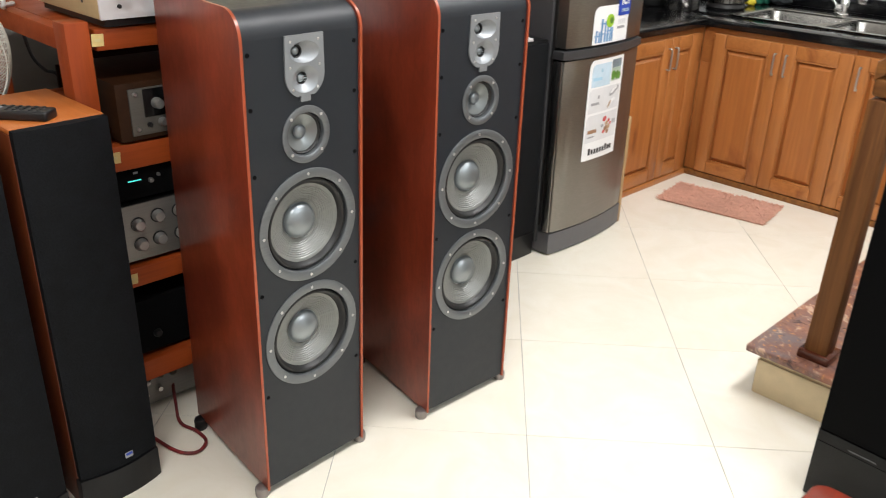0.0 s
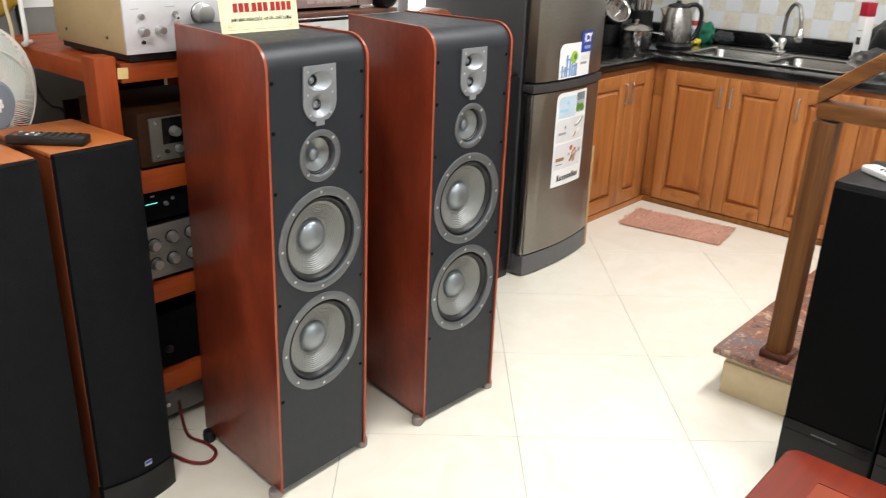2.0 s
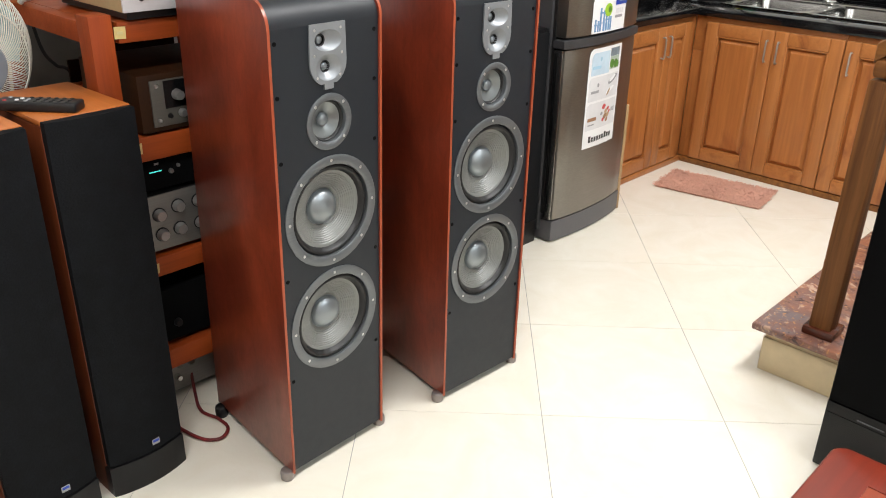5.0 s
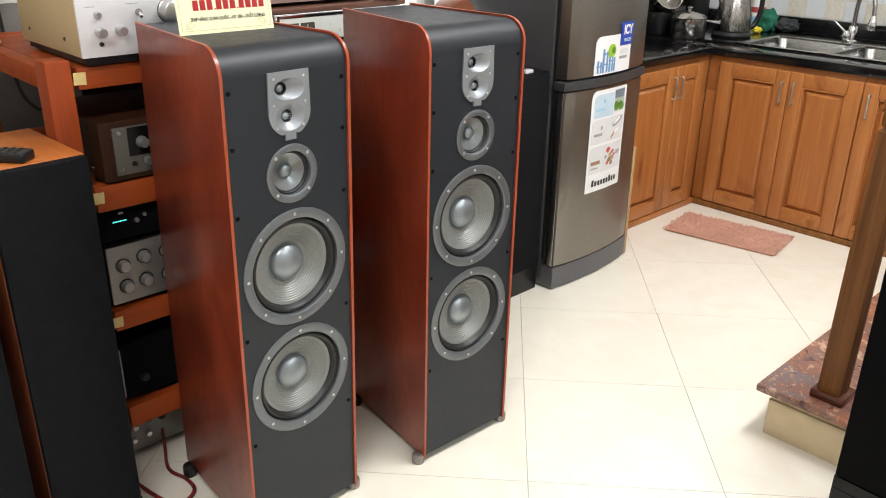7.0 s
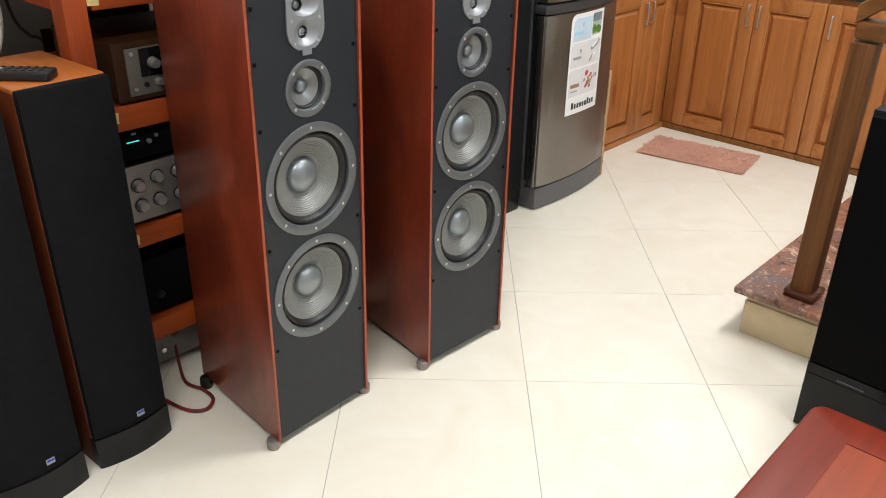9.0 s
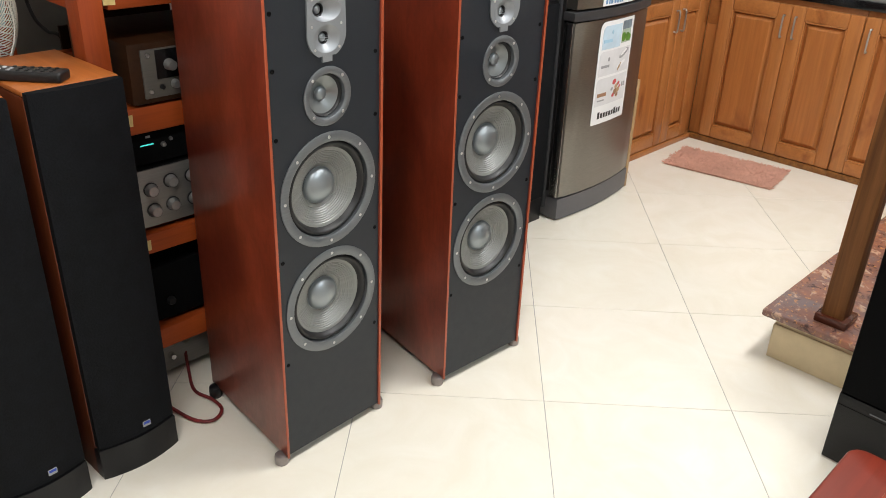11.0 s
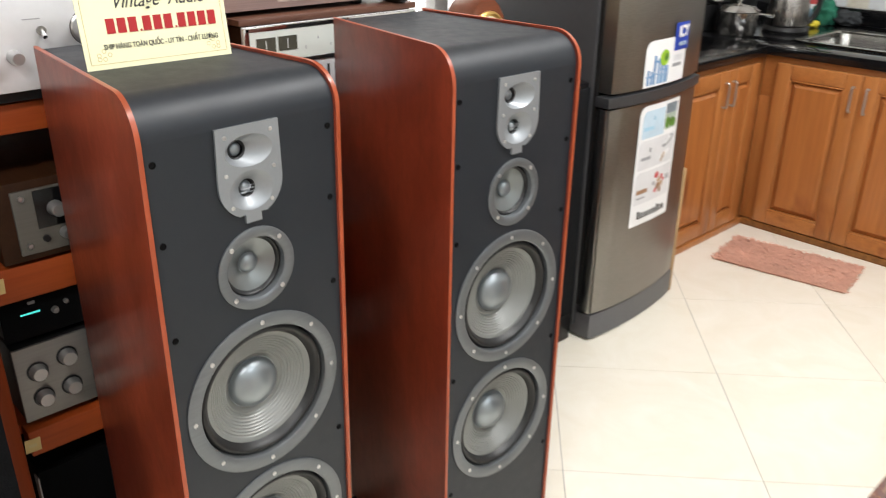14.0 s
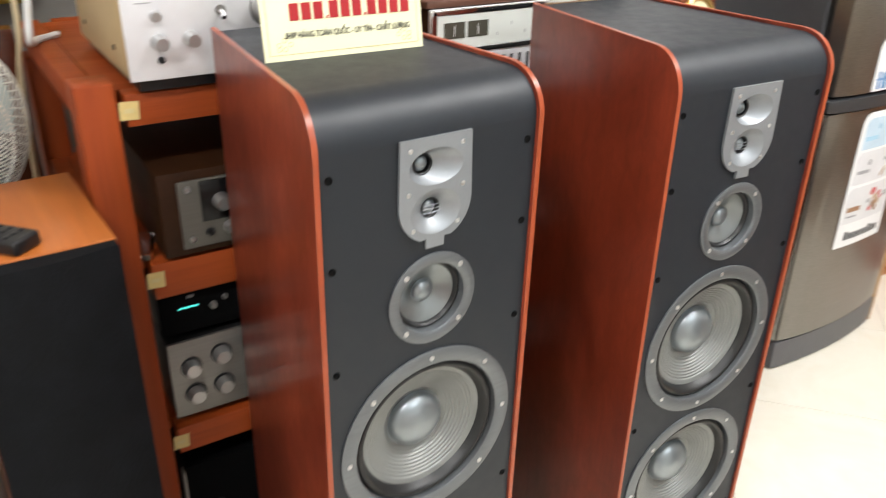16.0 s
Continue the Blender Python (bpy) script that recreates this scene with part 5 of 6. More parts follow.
for b in ((-CW / 2 + 0.006, CW / 2 - 0.006, 0.0065, 0.0073), (-CW / 2 + 0.006, CW / 2 - 0.006, CH - 0.0073, CH - 0.0065), (-CW / 2 + 0.006, -CW / 2 + 0.0068, 0.0075, CH - 0.0075), (CW / 2 - 0.0068, CW / 2 - 0.006, 0.0075, CH - 0.0075)):
    part("border_line", box(b[0], b[1], -0.0004, 0.0002, b[2], b[3]), M_GOLDINK, card)
for sx in (-1, 1):
    for k in range(5):
        a = lathe([(0.0012, 0), (0.0024, 0.0003), (0.0026, 0.0003), (0.004, 0)], pose(sx * (0.084 - 0.007 * (k % 3)), 0.0002, 0.013 + 0.005 * (k // 2)) @ FRONT, 10)
        part("corner_ornament", a, M_GOLDINK, card)

# ---- mantel clock ----
clock = thing("mantel_clock", pose(2.005, 1.93, 0.843), "brown wooden mantel clock with a gold dial", "clock")
hat = [(-0.17, 0.0), (0.17, 0.0), (0.17, 0.045), (0.145, 0.065), (0.115, 0.1), (0.092, 0.145)] + arc(0, 0.162, 0.081, 12, 168, 14) + [(-0.092, 0.145), (-0.115, 0.1), (-0.145, 0.065), (-0.17, 0.045)]
part("case", prism([(0.8 * u, w) for u, w in hat], 0.0, 0.1, 1, None, 0.006), M_CLOCKWOOD, clock)
part("bezel", lathe([(0.06, 0.0), (0.06, 0.006), (0.054, 0.01), (0.048, 0.004), (0.048, 0)], pose(0, 0, 0.15) @ FRONT, 36), M_GOLD, clock)
part("dial", lathe([(0.049, 0.003), (0, 0.003)], pose(0, 0, 0.15) @ FRONT, 36), M_YELLOW, clock)
part("pointer", box(-0.002, 0.002, -0.006, -0.004, 0.15, 0.186), M_BLACKINK, clock)
part("pointer", box(0.0, 0.032, -0.0075, -0.0062, 0.148, 0.152), M_BLACKINK, clock)

# ---- remote on the slim speakers, fan behind ----
def handset(m, w, l, h, mat, label, keys):
    r = thing("remote_control", m, label, "remote control")
    part("shell", box(-w / 2, w / 2, 0, l, 0, h, 0.005, 3), mat, r)
    first = {}
    for kx, ky, km in keys:
        if km.name not in first:
            first[km.name] = part("key", lathe([(0.0042, 0), (0.004, 0.0016), (0.003, 0.002), (0, 0.002)], Matrix(), 10), km, r)
            first[km.name].matrix_basis = pose(kx, ky, h)
        else:
            share("key", first[km.name], r, pose(kx, ky, h))
    return r


KEY_SPOTS = [(x, y, M_RUBBER) for y in (0.02, 0.036, 0.052, 0.068, 0.084) for x in (-0.012, 0.0, 0.012)]
KEY_SPOTS += [(-0.012, 0.102, M_GREYINK), (0.0, 0.102, M_GREYINK), (0.012, 0.102, M_RUBBER), (-0.008, 0.122, M_PALEGREY), (0.006, 0.118, M_PALEGREY), (-0.012, 0.145, M_PINKRED), (0.012, 0.145, M_GREYINK)]
handset(pose(0.515, 1.592, 0.905, 0, 0, 42), 0.044, 0.165, 0.02, M_BLACKMETAL, "black remote control lying across the slim speakers", KEY_SPOTS)

fan = thing("electric_fan", pose(0.394, 1.945, 0), "white standing fan with teal blades and grey hub", "fan")
part("base", lathe([(0, 0), (0.125, 0), (0.13, 0.01), (0.12, 0.025), (0.05, 0.05), (0.02, 0.09), (0, 0.09)], Matrix(), 32), M_WHITE, fan)
part("pole", tube([(0, 0, 0.08), (0, 0, 0.86)], 0.014, 12), M_WHITE, fan)
part("motor", lathe([(0, -0.12), (0.05, -0.12), (0.065, -0.09), (0.068, -0.03), (0.05, -0.01), (0, -0.01)], pose(0, 0, 0.968, 97.8, 0, 16.4), 24), M_WHITE, fan)
HEAD = pose(0, 0, 0.968, 97.8, 0, 16.4)
FR = 0.174
def guard_wires(name, count, path):
    first = None
    for k in range(count):
        m = HEAD @ Matrix.Rotation(2 * math.pi * k / count, 4, "Z")
        if first is None:
            first = part(name, tube(path, 0.0012, 5), M_CREAMWIRE, fan)
            first.matrix_basis = m
        else:
            share(name, first, fan, m)


front_path = []
for j in range(9):
    u = j / 8
    rr = 0.062 + (FR - 0.062) * u
    front_path.append((rr * math.cos(0.35 * u), rr * math.sin(0.35 * u), 0.10 - 0.065 * u ** 2.2))
guard_wires("front_wire", 104, front_path)
guard_wires("back_wire", 72, [(rr, 0, -0.03 + 0.06 * ((rr - 0.06) / (FR - 0.06)) ** 2) for rr in (0.06, 0.1, 0.14, FR)])
for rr, hh, rad in ((FR, 0.034, 0.0024), (0.128, 0.087, 0.0016)):
    part("guard_ring", tube([HEAD @ Vector((rr * math.cos(2 * math.pi * k / 48), rr * math.sin(2 * math.pi * k / 48), hh)) for k in range(48)], rad, 8, None, True), M_CREAMWIRE, fan)
part("hub_cover", lathe([(0.064, 0.094), (0.064, 0.102), (0.058, 0.108), (0, 0.112)], HEAD, 32), M_FANGREY, fan, "round grey hub cover")
for b in ((-0.024, -0.018), (-0.016, -0.012), (-0.010, -0.004), (-0.002, 0.002)):
    part("hub_mark", box(b[0], b[1], -0.004, 0.005, 0.1105, 0.1122), M_WHITE, fan).matrix_basis = HEAD
for b in ((0.006, 0.013, -0.022, -0.012), (0.009, 0.02, -0.011, -0.003), (0.014, 0.026, -0.002, 0.008), (0.012, 0.023, 0.009, 0.018)):
    part("hub_mark", box(*b, 0.1105, 0.1122), M_WHITE, fan).matrix_basis = HEAD
for k in range(3):
    bm = bmesh.new()
    grid = []
    for i in range(9):
        u = i / 8
        rr = 0.03 + 0.135 * u
        grid.append([bm.verts.new(HEAD @ Matrix.Rotation(2 * math.pi * k / 3, 4, "Z") @ Vector((rr * math.cos(t), rr * math.sin(t), 0.03 + 0.045 * (v - 0.5)))) for v in (0, 0.25, 0.5, 0.75, 1) for t in ((-0.2 + (1.0 + 0.55 * u) * v),)])
    for a, b in zip(grid, grid[1:]):
        for j in range(4):
            bm.faces.new((a[j], a[j + 1], b[j + 1], b[j]))
    bmesh.ops.solidify(bm, geom=bm.faces[:], thickness=0.002)
    part("blade", bm, M_TEAL, fan, "translucent teal blade")

# ---- things on the black speaker ----
handset(pose(1.893, 0.422, 0.8325, 0, 0, 143), 0.042, 0.13, 0.018, M_WHITE, "small white remote control on the black speaker", [(0.0, 0.05, M_BLACKINK), (0.01, 0.056, M_BLACKINK), (-0.006, 0.06, M_BLACKINK), (0.006, 0.066, M_BLACKINK), (-0.01, 0.072, M_BLACKINK)])


def carton(m, w, d, h, label, bands):
    c = thing("small_carton", m, label, "carton")
    part("box", box(-w / 2, w / 2, -d / 2, d / 2, 0, h, 0.0012), M_WHITE, c)
    part("seam_flap", box(-w / 2 + 0.002, w / 2 - 0.002, -d / 2 + 0.002, d / 2 - 0.002, h, h + 0.0008), M_PAPER, c)
    for z0, z1, u0, u1, mat in bands:
        part("print_band", box(-w / 2 + w * u0, -w / 2 + w * u1, -d / 2 - 0.0006, -d / 2 + 0.001, z0, z1), mat, c)
        part("print_band", box(-w / 2 - 0.0006, -w / 2 + 0.001, -d / 2 + d * u0, -d / 2 + d * u1, z0, z1), mat, c)
    return c


carton(pose(1.93, 0.325, 0.8325, 0, 0, -50), 0.055, 0.045, 0.085, "white carton with magenta and yellow print", [(0.002, 0.028, 0.02, 0.98, M_PURPLE), (0.03, 0.037, 0.02, 0.98, M_YELLOWPRINT), (0.055, 0.058, 0.2, 0.8, M_GREYINK), (0.063, 0.066, 0.2, 0.7, M_GREYINK)])
carton(pose(1.88, 0.268, 0.8325, 0, 0, -50), 0.05, 0.045, 0.075, "plain white carton with grey print", [(0.052, 0.06, 0.2, 0.8, M_GREYINK), (0.015, 0.018, 0.2, 0.6, M_GREYINK)])
jar = thing("white_bottle", pose(1.80, 0.24, 0.8325), "white plastic bottle on the black speaker", "bottle")
part("bottle", lathe([(0, 0), (0.02, 0), (0.022, 0.004), (0.022, 0.045), (0.016, 0.055), (0, 0.056)], Matrix(), 24), M_WHITE, jar)
part("lid", lathe([(0, 0.055), (0.017, 0.055), (0.017, 0.068), (0, 0.069)], Matrix(), 24), M_PALEGREY, jar)

# ---- cables ----
cable = thing("speaker_cable", pose(0, 0, 0), "red and black braided speaker cable on the floor", "cable")
part("braid", tube(smooth_path([(0.80, 1.86, 0.09), (0.775, 1.80, 0.012), (0.742, 1.71, 0.008), (0.756, 1.645, 0.008), (0.752, 1.592, 0.008), (0.715, 1.568, 0.008), (0.68, 1.60, 0.008), (0.66, 1.69, 0.008), (0.64, 1.85, 0.008)], 8), 0.0045, 8), M_CABLE, cable)
wire = thing("white_cable", pose(0, 0, 0), "white cable hanging down beside the rack", "cable")
part("cord", tube(smooth_path([(0.64, 2.16, 1.25), (0.62, 2.1, 1.14), (0.605, 2.06, 1.062), (0.625, 2.13, 1.048), (0.66, 2.17, 1.046)], 8), 0.006, 8), M_WHITE, wire)
part("cord", tube(smooth_path([(0.61, 2.2, 1.25), (0.602, 2.15, 1.14), (0.596, 2.12, 1.06), (0.585, 2.16, 0.95), (0.575, 2.2, 0.6)], 8), 0.0045, 8), M_RISER, wire, "yellowed second strand")
stand = thing("wooden_post", pose(0.552, 2.235, 0), "dark red-brown wooden post standing beside the rack", "post")
part("post", box(0, 0.046, 0, 0.046, 0.03, 1.05, 0.004), M_BASEBLOCK, stand)
part("foot_block", box(-0.02, 0.056, -0.03, 0.076, 0, 0.0295, 0.004), M_BASEBLOCK, stand)
# added sheet: its grey colour stands for the shaded wall behind the rack
sheet = thing("board", pose(0.42, 2.46, 0, -1.5), "grey-brown sheet added for the shaded wall", "board")
part("panel", box(-0.5, 0.56, 0, 0.01, 0, 1.1, 0.002), M_WALLSHADE, sheet)
hook = thing("cloth_bag", pose(0.60, 2.43, 1.14), "mustard yellow cloth bag hanging on the wall", "bag")
bm = bmesh.new()
bmesh.ops.create_icosphere(bm, subdivisions=4, radius=1.0)
for v in bm.verts:
    k = 1 + 0.16 * noise.noise(v.co * 1.7) + 0.07 * noise.noise(v.co * 5.0)
    v.co = Vector((v.co.x * 0.19 * k, v.co.y * 0.05 * k, v.co.z * 0.14 * k + 0.07))
part("sack", bm, M_MUSTARD, hook, "", 80)
part("strap", tube(smooth_path([(-0.06, 0.02, 0.16), (-0.02, 0.045, 0.32), (0.0, 0.05, 0.34), (0.02, 0.045, 0.32), (0.06, 0.02, 0.16)], 6), 0.006, 8), M_MUSTARD, hook)
wire = thing("black_cable", pose(0, 0, 0), "black cable hanging behind the rack", "cable")
part("cord", tube(smooth_path([(0.755, 2.49, 1.25), (0.762, 2.48, 1.0), (0.771, 2.46, 0.87), (0.797, 2.44, 0.818), (0.83, 2.42, 0.79), (0.9, 2.4, 0.6)], 8), 0.005, 8), M_HOLE, wire)

# ---- rug ----
rug = thing("rug", pose(3.40, 1.588, 0.0, 0, 0, -81), "dusty pink chenille kitchen mat on the floor", "rug")
RL, RW = 0.49, 0.27
part("mat", box(-RL / 2, RL / 2, -RW / 2, RW / 2, 0.0, 0.008, 0.003), M_RUG, rug)
pile = bmesh.new()
rng = random.Random(4)
for k in range(5200):
    u, v = rng.uniform(-RL / 2 - 0.006, RL / 2 + 0.006), rng.uniform(-RW / 2 - 0.006, RW / 2 + 0.006)
    a, ln = rng.uniform(0, 6.28), rng.uniform(0.008, 0.016)
    c, r = Vector((u, v, 0.007)), rng.uniform(0.0018, 0.003)
    tip = c + Vector((math.cos(a) * ln, math.sin(a) * ln, rng.uniform(0.003, 0.009)))
    side = Vector((-math.sin(a), math.cos(a), 0)) * r
    up = Vector((0, 0, r))
    base = [pile.verts.new(c + side), pile.verts.new(c - side), pile.verts.new(c + up)]
    top = [pile.verts.new(tip + side * 0.8), pile.verts.new(tip - side * 0.8), pile.verts.new(tip + up * 0.8)]
    for i in range(3):
        pile.faces.new((base[i], base[(i + 1) % 3], top[(i + 1) % 3], top[i]))
    pile.faces.new(top)
tagged(part("tuft_layer", pile, M_RUG, rug, "shaggy chenille pile"), kind="stuff")

# ---- on the kitchen worktop ----
WT = 0.780
kettle = thing("electric_kettle", pose(4.06, 2.06, WT, 0, 0, -45) @ Matrix.Scale(1.12, 4), "steel electric kettle with black handle and base", "kettle")
part("base", lathe([(0, 0), (0.085, 0), (0.088, 0.008), (0.08, 0.022), (0.076, 0.024), (0, 0.024)], Matrix(), 32), M_BLACKMETAL, kettle)
part("body", lathe([(0.078, 0.026), (0.08, 0.03), (0.078, 0.08), (0.066, 0.16), (0.056, 0.185), (0.05, 0.188)], Matrix(), 32), M_KETTLE, kettle)
part("lid", lathe([(0.053, 0.187), (0.05, 0.197), (0.03, 0.204), (0.012, 0.208), (0.012, 0.218), (0, 0.22)], Matrix(), 32), M_BLACKMETAL, kettle)
part("handle", tube(smooth_path([(0.045, 0, 0.195), (0.09, 0, 0.2), (0.118, 0, 0.165), (0.116, 0, 0.1), (0.098, 0, 0.05), (0.08, 0, 0.035)], 6), 0.011, 10), M_BLACKMETAL, kettle)
part("spout", prism([(-0.055, 0.188), (-0.085, 0.18), (-0.066, 0.14)], -0.014, 0.014, 1), M_STEEL, kettle)
pot = thing("cooking_pot", pose(3.82, 2.17, WT) @ Matrix.Scale(1.12, 4), "small steel pot with lid and long handle", "pot")
part("body", lathe([(0, 0), (0.07, 0), (0.075, 0.006), (0.077, 0.085), (0.08, 0.087), (0.075, 0.087)], Matrix(), 32), M_POT, pot)
part("lid", lathe([(0.08, 0.088), (0.06, 0.103), (0.02, 0.112), (0.008, 0.113), (0.008, 0.122), (0.016, 0.13), (0, 0.135)], Matrix(), 32), M_POT, pot)
part("handle", tube(smooth_path([(0.076, -0.01, 0.07), (0.13, -0.06, 0.062), (0.19, -0.12, 0.045)], 5), [0.006] * 5 + [0.009] * 6, 8), M_STEEL, pot)
pan = thing("steel_saucepan", pose(3.84, 2.34, WT), "steel saucepan stacked tilted on a black pot", "saucepan")
part("body", lathe([(0, 0), (0.065, 0), (0.07, 0.006), (0.072, 0.07), (0.074, 0.072), (0.068, 0.07), (0.066, 0.008), (0, 0.006)], pose(0, 0, 0.15, 0, -55, 60), 28), M_POT, pan)
part("stand_pot", lathe([(0, 0), (0.075, 0), (0.08, 0.008), (0.082, 0.11), (0.075, 0.11), (0.073, 0.01), (0, 0.01)], pose(0, 0.02, 0), 28), M_BLACKMETAL, pan, "black pot under the saucepan")
holder = thing("utensil_holder", pose(4.22, 2.36, WT), "black utensil holder full of steel and copper tools", "utensil holder")
part("tub", lathe([(0, 0), (0.06, 0), (0.062, 0.16), (0.056, 0.16), (0.055, 0.01), (0, 0.01)], Matrix(), 20), M_BLACKMETAL, holder)
rng = random.Random(9)
for k in range(9):
    a = 2 * math.pi * k / 9
    bx, by = 0.03 * math.cos(a), 0.03 * math.sin(a)
    tx, ty, tz = bx * 2.6, by * 1.6, rng.uniform(0.3, 0.4)
    mt = M_COPPER if k in (0, 1) else M_STEEL
    bm = tube([(bx, by, 0.02), (tx, ty, tz)], 0.0045, 6)
    lathe([(0, -0.03), (0.014, -0.02), (0.02, 0.0), (0.014, 0.02), (0, 0.03)], pose(tx, ty, tz) @ Matrix.Diagonal((1, 0.3, 1, 1)), 12, bm)
    part("utensil", bm, mt, holder)
board = thing("utensil_rack", pose(3.72, Y1 - 0.04, 0.9), "black wall rack hung with steel and copper utensils", "utensil rack")
part("board", box(0, 0.62, 0.0, 0.018, -0.02, 0.36, 0.003), M_BLACKMETAL, board)
rng = random.Random(12)
for k in range(10):
    ux, top, ln = 0.04 + 0.058 * k, 0.3 + rng.uniform(-0.01, 0.02), rng.uniform(0.16, 0.25)
    part("hook", tube([(ux, 0.0, top + 0.02), (ux, -0.02, top + 0.015), (ux, -0.024, top + 0.03)], 0.002, 6), M_STEEL, board)
    bm = tube([(ux, -0.02, top), (ux + rng.uniform(-0.006, 0.006), -0.022, top - ln)], 0.0042, 6)
    lathe([(0, -0.05), (0.018, -0.04), (0.026, -0.01), (0.02, 0.02), (0, 0.035)], pose(ux, -0.024, top - ln) @ Matrix.Diagonal((1, 0.28, 1, 1)), 12, bm)
    part("utensil", bm, M_COPPER if k in (5, 6) else (M_BLACKMETAL if k % 3 == 0 else M_STEEL), board)
for py, pz in ((2.33, 1.1), (2.14, 1.14)):
    hp = thing("hanging_pan", pose(X1 - 0.03, py, pz, 90, 0, -90), "round steel pan lid hanging on the tiled wall", "pan lid")
    part("disc", lathe([(0.085, 0.0), (0.088, 0.006), (0.06, 0.014), (0.02, 0.018), (0, 0.018)], Matrix(), 32), M_STEEL, hp)
    part("knob", lathe([(0, 0.018), (0.012, 0.018), (0.014, 0.03), (0, 0.032)], Matrix(), 14), M_BLACKMETAL, hp)
spray = thing("spray_bottle", pose(4.4, 2.1, WT), "white detergent bottle with red and blue label", "bottle")
part("bottle", lathe([(0, 0), (0.036, 0), (0.038, 0.01), (0.038, 0.12), (0.026, 0.17), (0.013, 0.19), (0.013, 0.205), (0, 0.206)], Matrix(), 24), M_WHITE, spray)
part("label_band", lathe([(0.0385, 0.03), (0.0386, 0.07)], Matrix(), 24), M_SKY, spray)
part("label_band", lathe([(0.0385, 0.09), (0.0386, 0.118)], Matrix(), 24), M_PINKRED, spray)
part("cap", lathe([(0.015, 0.2), (0.015, 0.235), (0.008, 0.25), (0, 0.25)], Matrix(), 16), M_WHITE, spray)
hang = thing("green_packet", pose(4.475, 2.13, 1.13, 0, 0, -90), "green and white packet hung on the wall", "packet")
part("packet", box(-0.04, 0.04, -0.01, 0.02, -0.05, 0.06, 0.006), M_GREEN, hang)
part("print_band", box(-0.036, 0.036, -0.0112, -0.0098, -0.01, 0.02), M_WHITE, hang)


def lump(name, m, size, mat, label, category, seed, rough=0.35, freq=2.2):
    t = thing(name, m, label, category)
    bm = bmesh.new()
    bmesh.ops.create_icosphere(bm, subdivisions=4, radius=1.0)
    off = Vector((seed * 3.7, seed * 1.3, 0))
    for v in bm.verts:
        k = 1 + rough * noise.noise(v.co * freq + off) + 0.4 * rough * noise.noise(v.co * freq * 3 + off)
        v.co = Vector((v.co.x * size[0] * k, v.co.y * size[1] * k, max(0.0, size[2] * (0.9 + v.co.z * k))))
    part("lump", bm, mat, t, "", 80)
    return t


lump("dish_cloth", pose(4.38, 2.03, WT), (0.05, 0.05, 0.06), M_GREENCLOTH, "crumpled green washing cloth by the sink", "cloth", 1)
lump("scrubbing_pad", pose(4.42, 1.94, WT + 0.004), (0.05, 0.06, 0.035), M_GREYCLOTH, "dark grey wire scrubber by the sink", "scrubber", 2)
lump("sponge", pose(4.27, 2.03, WT), (0.03, 0.025, 0.016), M_YELLOWPRINT, "small yellow sponge on the worktop", "sponge", 3)
bag = lump("bin_bag", pose(4.37, 1.0, WT), (0.11, 0.16, 0.12), M_BAG, "knotted black plastic bag on the worktop", "plastic bag", 5, 0.16, 2.2)
bm = bmesh.new()
for k in range(5):
    a = 2 * math.pi * k / 5
    tube([(0, 0, 0.145), (0.012 * math.cos(a), 0.012 * math.sin(a), 0.17), (0.035 * math.cos(a), 0.035 * math.sin(a), 0.185 + 0.01 * (k % 2))], [0.012, 0.008, 0.013], 7, bm)
part("knot", bm, M_BAG, bag).matrix_basis = pose(0.0, -0.06, 0.065)
lump("clear_plastic_bag", pose(4.0, 0.98, WT), (0.07, 0.13, 0.055), M_CLEARBAG, "crumpled clear plastic bag on the worktop", "plastic bag", 7, 0.42, 2.3)
tall = thing("slim_carton", pose(4.2, 1.135, WT, 0, 0, -30), "tall white carton with red top", "carton")
part("box", box(-0.025, 0.025, -0.025, 0.025, 0, 0.2348, 0.0015), M_WHITE, tall)
part("red_top", box(-0.0255, 0.0255, -0.0255, 0.0255, 0.235, 0.3, 0.0015), M_CRIMSON, tall)
part("print_mark", box(-0.0262, -0.0245, -0.014, 0.012, 0.1, 0.135), M_BLACKINK, tall)
part("print_mark", box(-0.0262, -0.0245, -0.014, 0.013, 0.165, 0.17), M_GREYINK, tall)
drack = thing("dish_rack", pose(4.12, 0.68, WT), "white wire dish rack with bowls on the worktop", "dish rack")
bm = bmesh.new()
for k in range(10):
    y = -0.22 + 0.045 * k
    tube([(-0.15, y, 0.16), (-0.15, y, 0.01), (0.15, y, 0.01), (0.15, y, 0.16)], 0.0022, 6, bm)
part("wire_basket", bm, M_KNOB, drack)
for z in (0.01, 0.16):
    part("rim", tube([(-0.15, -0.22, z), (0.15, -0.22, z), (0.15, 0.2, z), (-0.15, 0.2, z)], 0.003, 6, None, True), M_KNOB, drack)
bowl_t = thing("steel_bowl", pose(4.12, 0.76, WT + 0.175), "shiny steel bowl upside down on the dish rack", "bowl")
part("bowl", lathe([(0.08, 0), (0.085, 0.002), (0.075, 0.045), (0.03, 0.075), (0, 0.078)], Matrix(), 32), M_CHROME, bowl_t)
tubb = thing("orange_tub", pose(4.18, 0.89, WT), "orange plastic tub on the worktop", "tub")
part("tub", lathe([(0, 0), (0.05, 0), (0.065, 0.14), (0.068, 0.142), (0.062, 0.142), (0.048, 0.006), (0, 0.006)], Matrix(), 28), M_ORANGE, tubb)

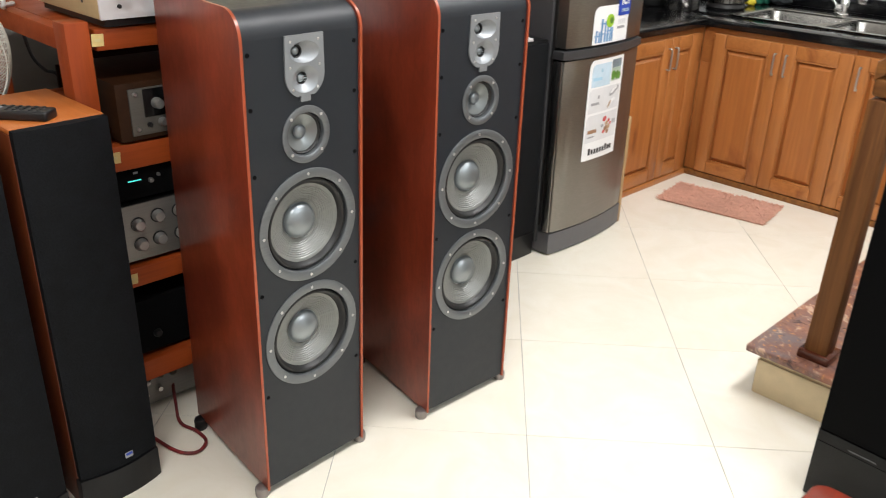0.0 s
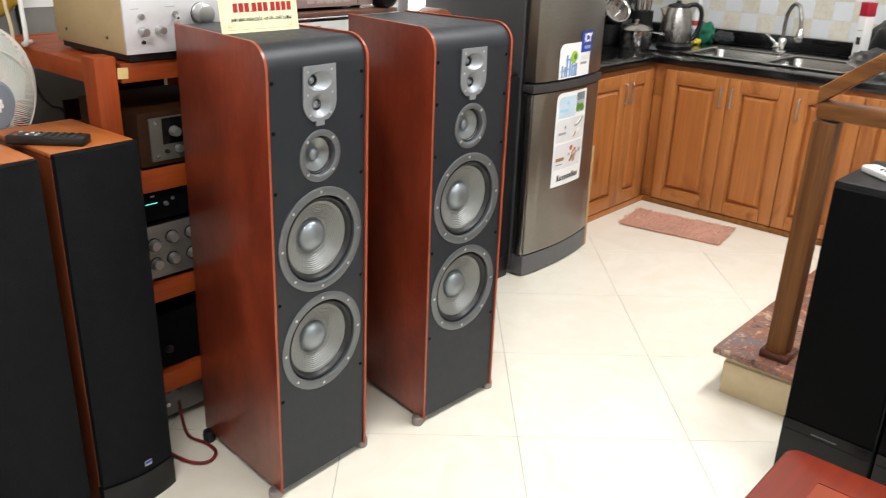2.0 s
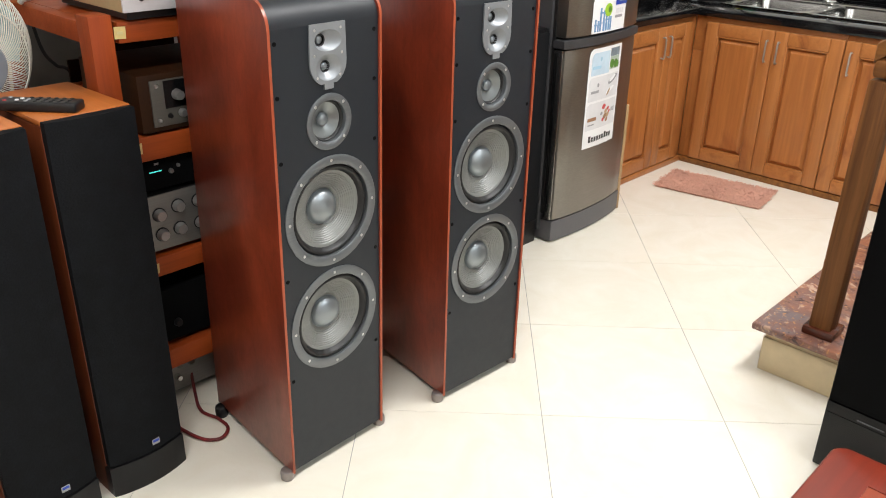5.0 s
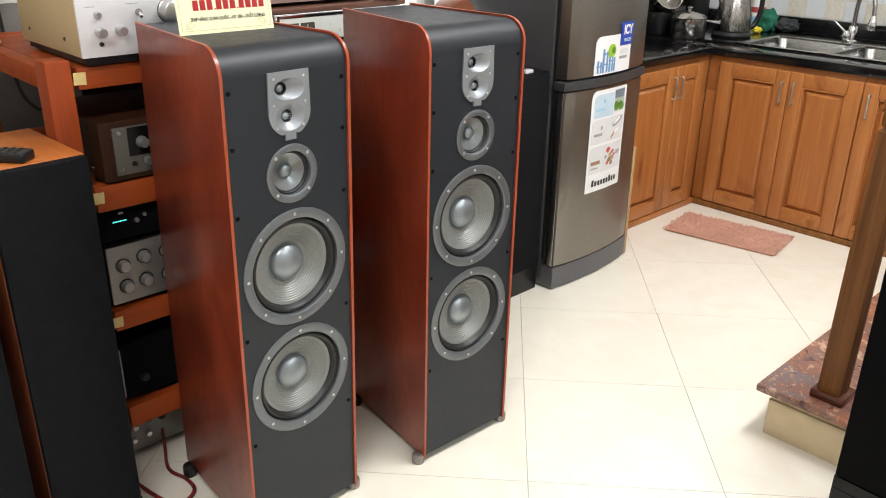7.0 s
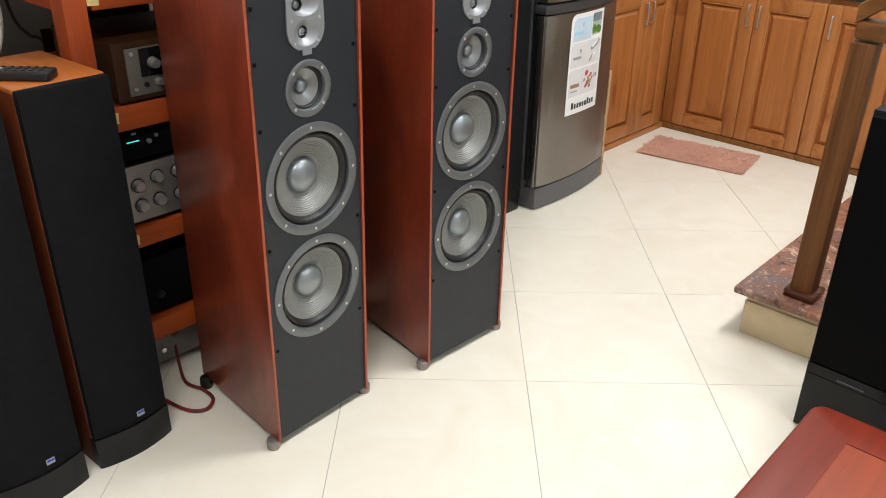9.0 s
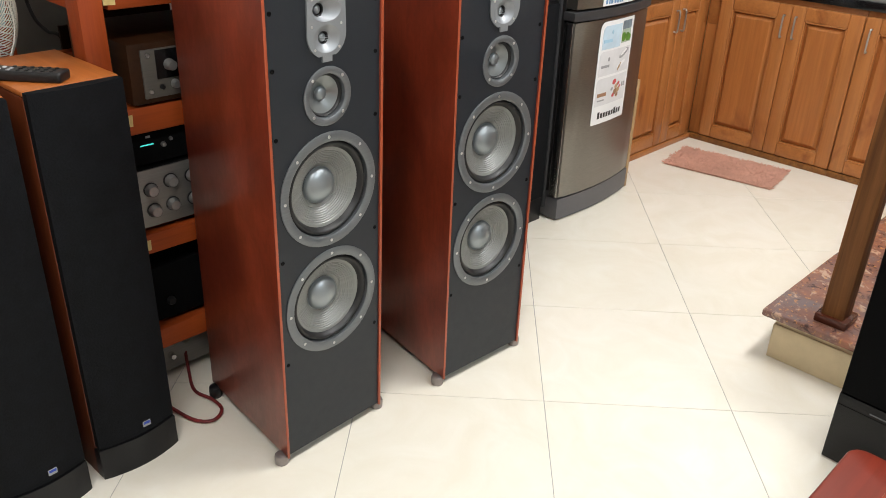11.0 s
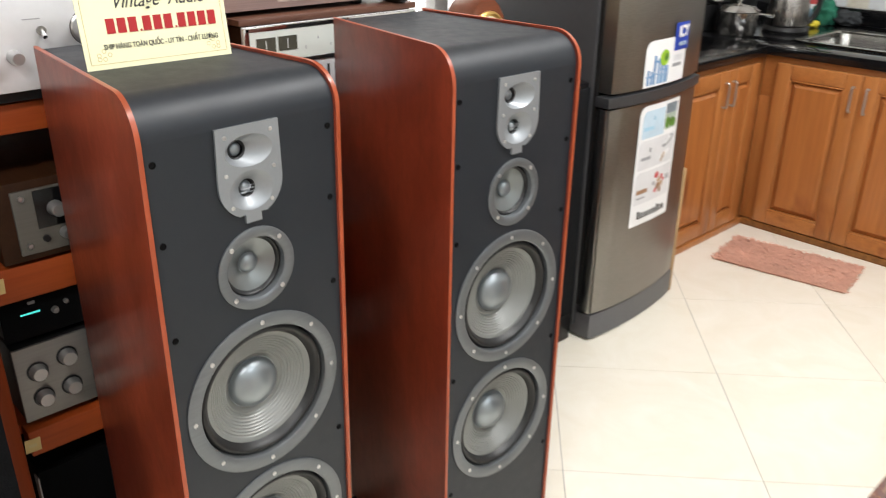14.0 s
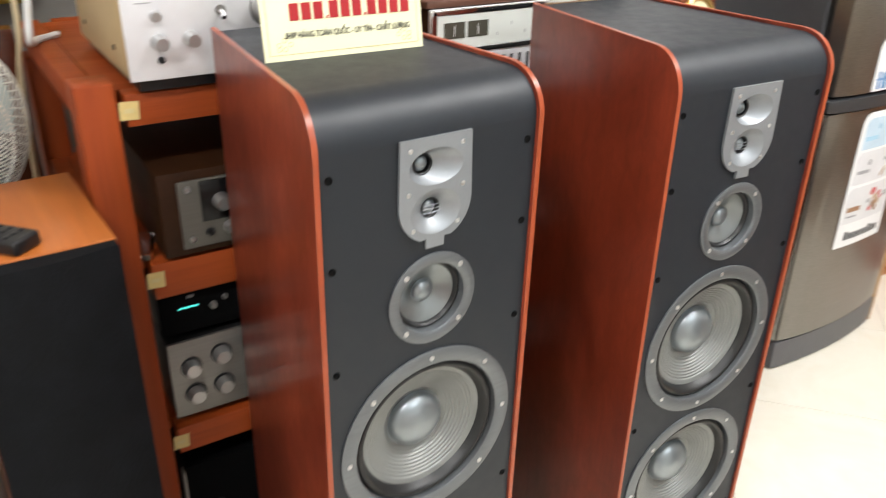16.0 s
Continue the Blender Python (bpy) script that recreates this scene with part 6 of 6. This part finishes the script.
# ---- floor tiles and wall tiles ----
TILE, JOINT, ANG = 0.4975, 0.0016, 42.6
turn = Matrix.Rotation(radians(ANG), 4, "Z")
bm = box(JOINT / 2, TILE - JOINT / 2, JOINT / 2, TILE - JOINT / 2, -0.0045, 0.0, 0.0006, 1)
tile = None


def clipped(poly):
    """The part of a polygon that lies within the room."""
    for axis, lim, sign in ((0, X0 + 0.002, 1), (0, X1 - 0.002, -1), (1, Y0 + 0.002, 1), (1, Y1 - 0.002, -1)):
        out = []
        for a, b in zip(poly, poly[1:] + poly[:1]):
            da, db = sign * (a[axis] - lim), sign * (b[axis] - lim)
            if da >= 0:
                out.append(a)
            if da * db < 0:
                k = da / (da - db)
                out.append((a[0] + (b[0] - a[0]) * k, a[1] + (b[1] - a[1]) * k))
        poly = out
    return poly


for i in range(-16, 14):
    for j in range(-16, 14):
        p = turn @ Vector((i * TILE, j * TILE, 0)) + Vector((2.470, 1.362, 0))
        m = Matrix.Translation(p) @ turn
        e0, e1 = JOINT / 2, TILE - JOINT / 2
        whole = [(m @ Vector((cx, cy, 0)))[:2] for cx, cy in ((e0, e0), (e1, e0), (e1, e1), (e0, e1))]
        cut = clipped(whole)
        if len(cut) < 3 or abs(sum(a[0] * b[1] - a[1] * b[0] for a, b in zip(cut, cut[1:] + cut[:1]))) < 0.004:
            continue
        if cut != whole:
            part("floor_tile", prism(cut, -0.0045, 0.0, 2), M_FLOORTILE, floor_slab)
        elif tile is None:
            tile = part("floor_tile", bm, M_FLOORTILE, floor_slab)
            tile.matrix_basis = m
        else:
            share("floor_tile", tile, floor_slab, m)
S = 0.1
pieces = {}
back_tiles = tagged(part("tile_bed_back", box(2.86, X1 - 0.012, Y1 - 0.0105, Y1 - 0.0005, 0.853, 1.6), M_WGROUT), "checkered white and beige tiles above the worktop", "wall tiles", kind="structure")
side_tiles = tagged(part("tile_bed_side", box(X1 - 0.0105, X1 - 0.0005, 0.0, Y1 - 0.011, 0.853, 1.6), M_WGROUT), "checkered white and beige tiles above the sink", "wall tiles", kind="structure")
for bed, n, put in ((side_tiles, 24, lambda i, k: pose(X1 - 0.006, Y1 - 0.008 - S * (i + 1), 0.854 + S * k)), (back_tiles, 16, lambda i, k: pose(X1 - 0.008 - S * (i + 1), Y1 - 0.006, 0.854 + S * k, 0, 0, 90) @ pose(0, -S, 0))):
    for i in range(n):
        for k in range(7):
            kind_of = "beige" if (i + k) % 2 else "white"
            if kind_of not in pieces:
                pieces[kind_of] = part("wall_tile", box(-0.006, 0.0, 0.001, S - 0.001, 0.001, S - 0.001, 0.0012, 1), M_BTILE if kind_of == "beige" else M_WTILE, bed)
                pieces[kind_of].matrix_basis = put(i, k)
            else:
                share("wall_tile", pieces[kind_of], bed, put(i, k))
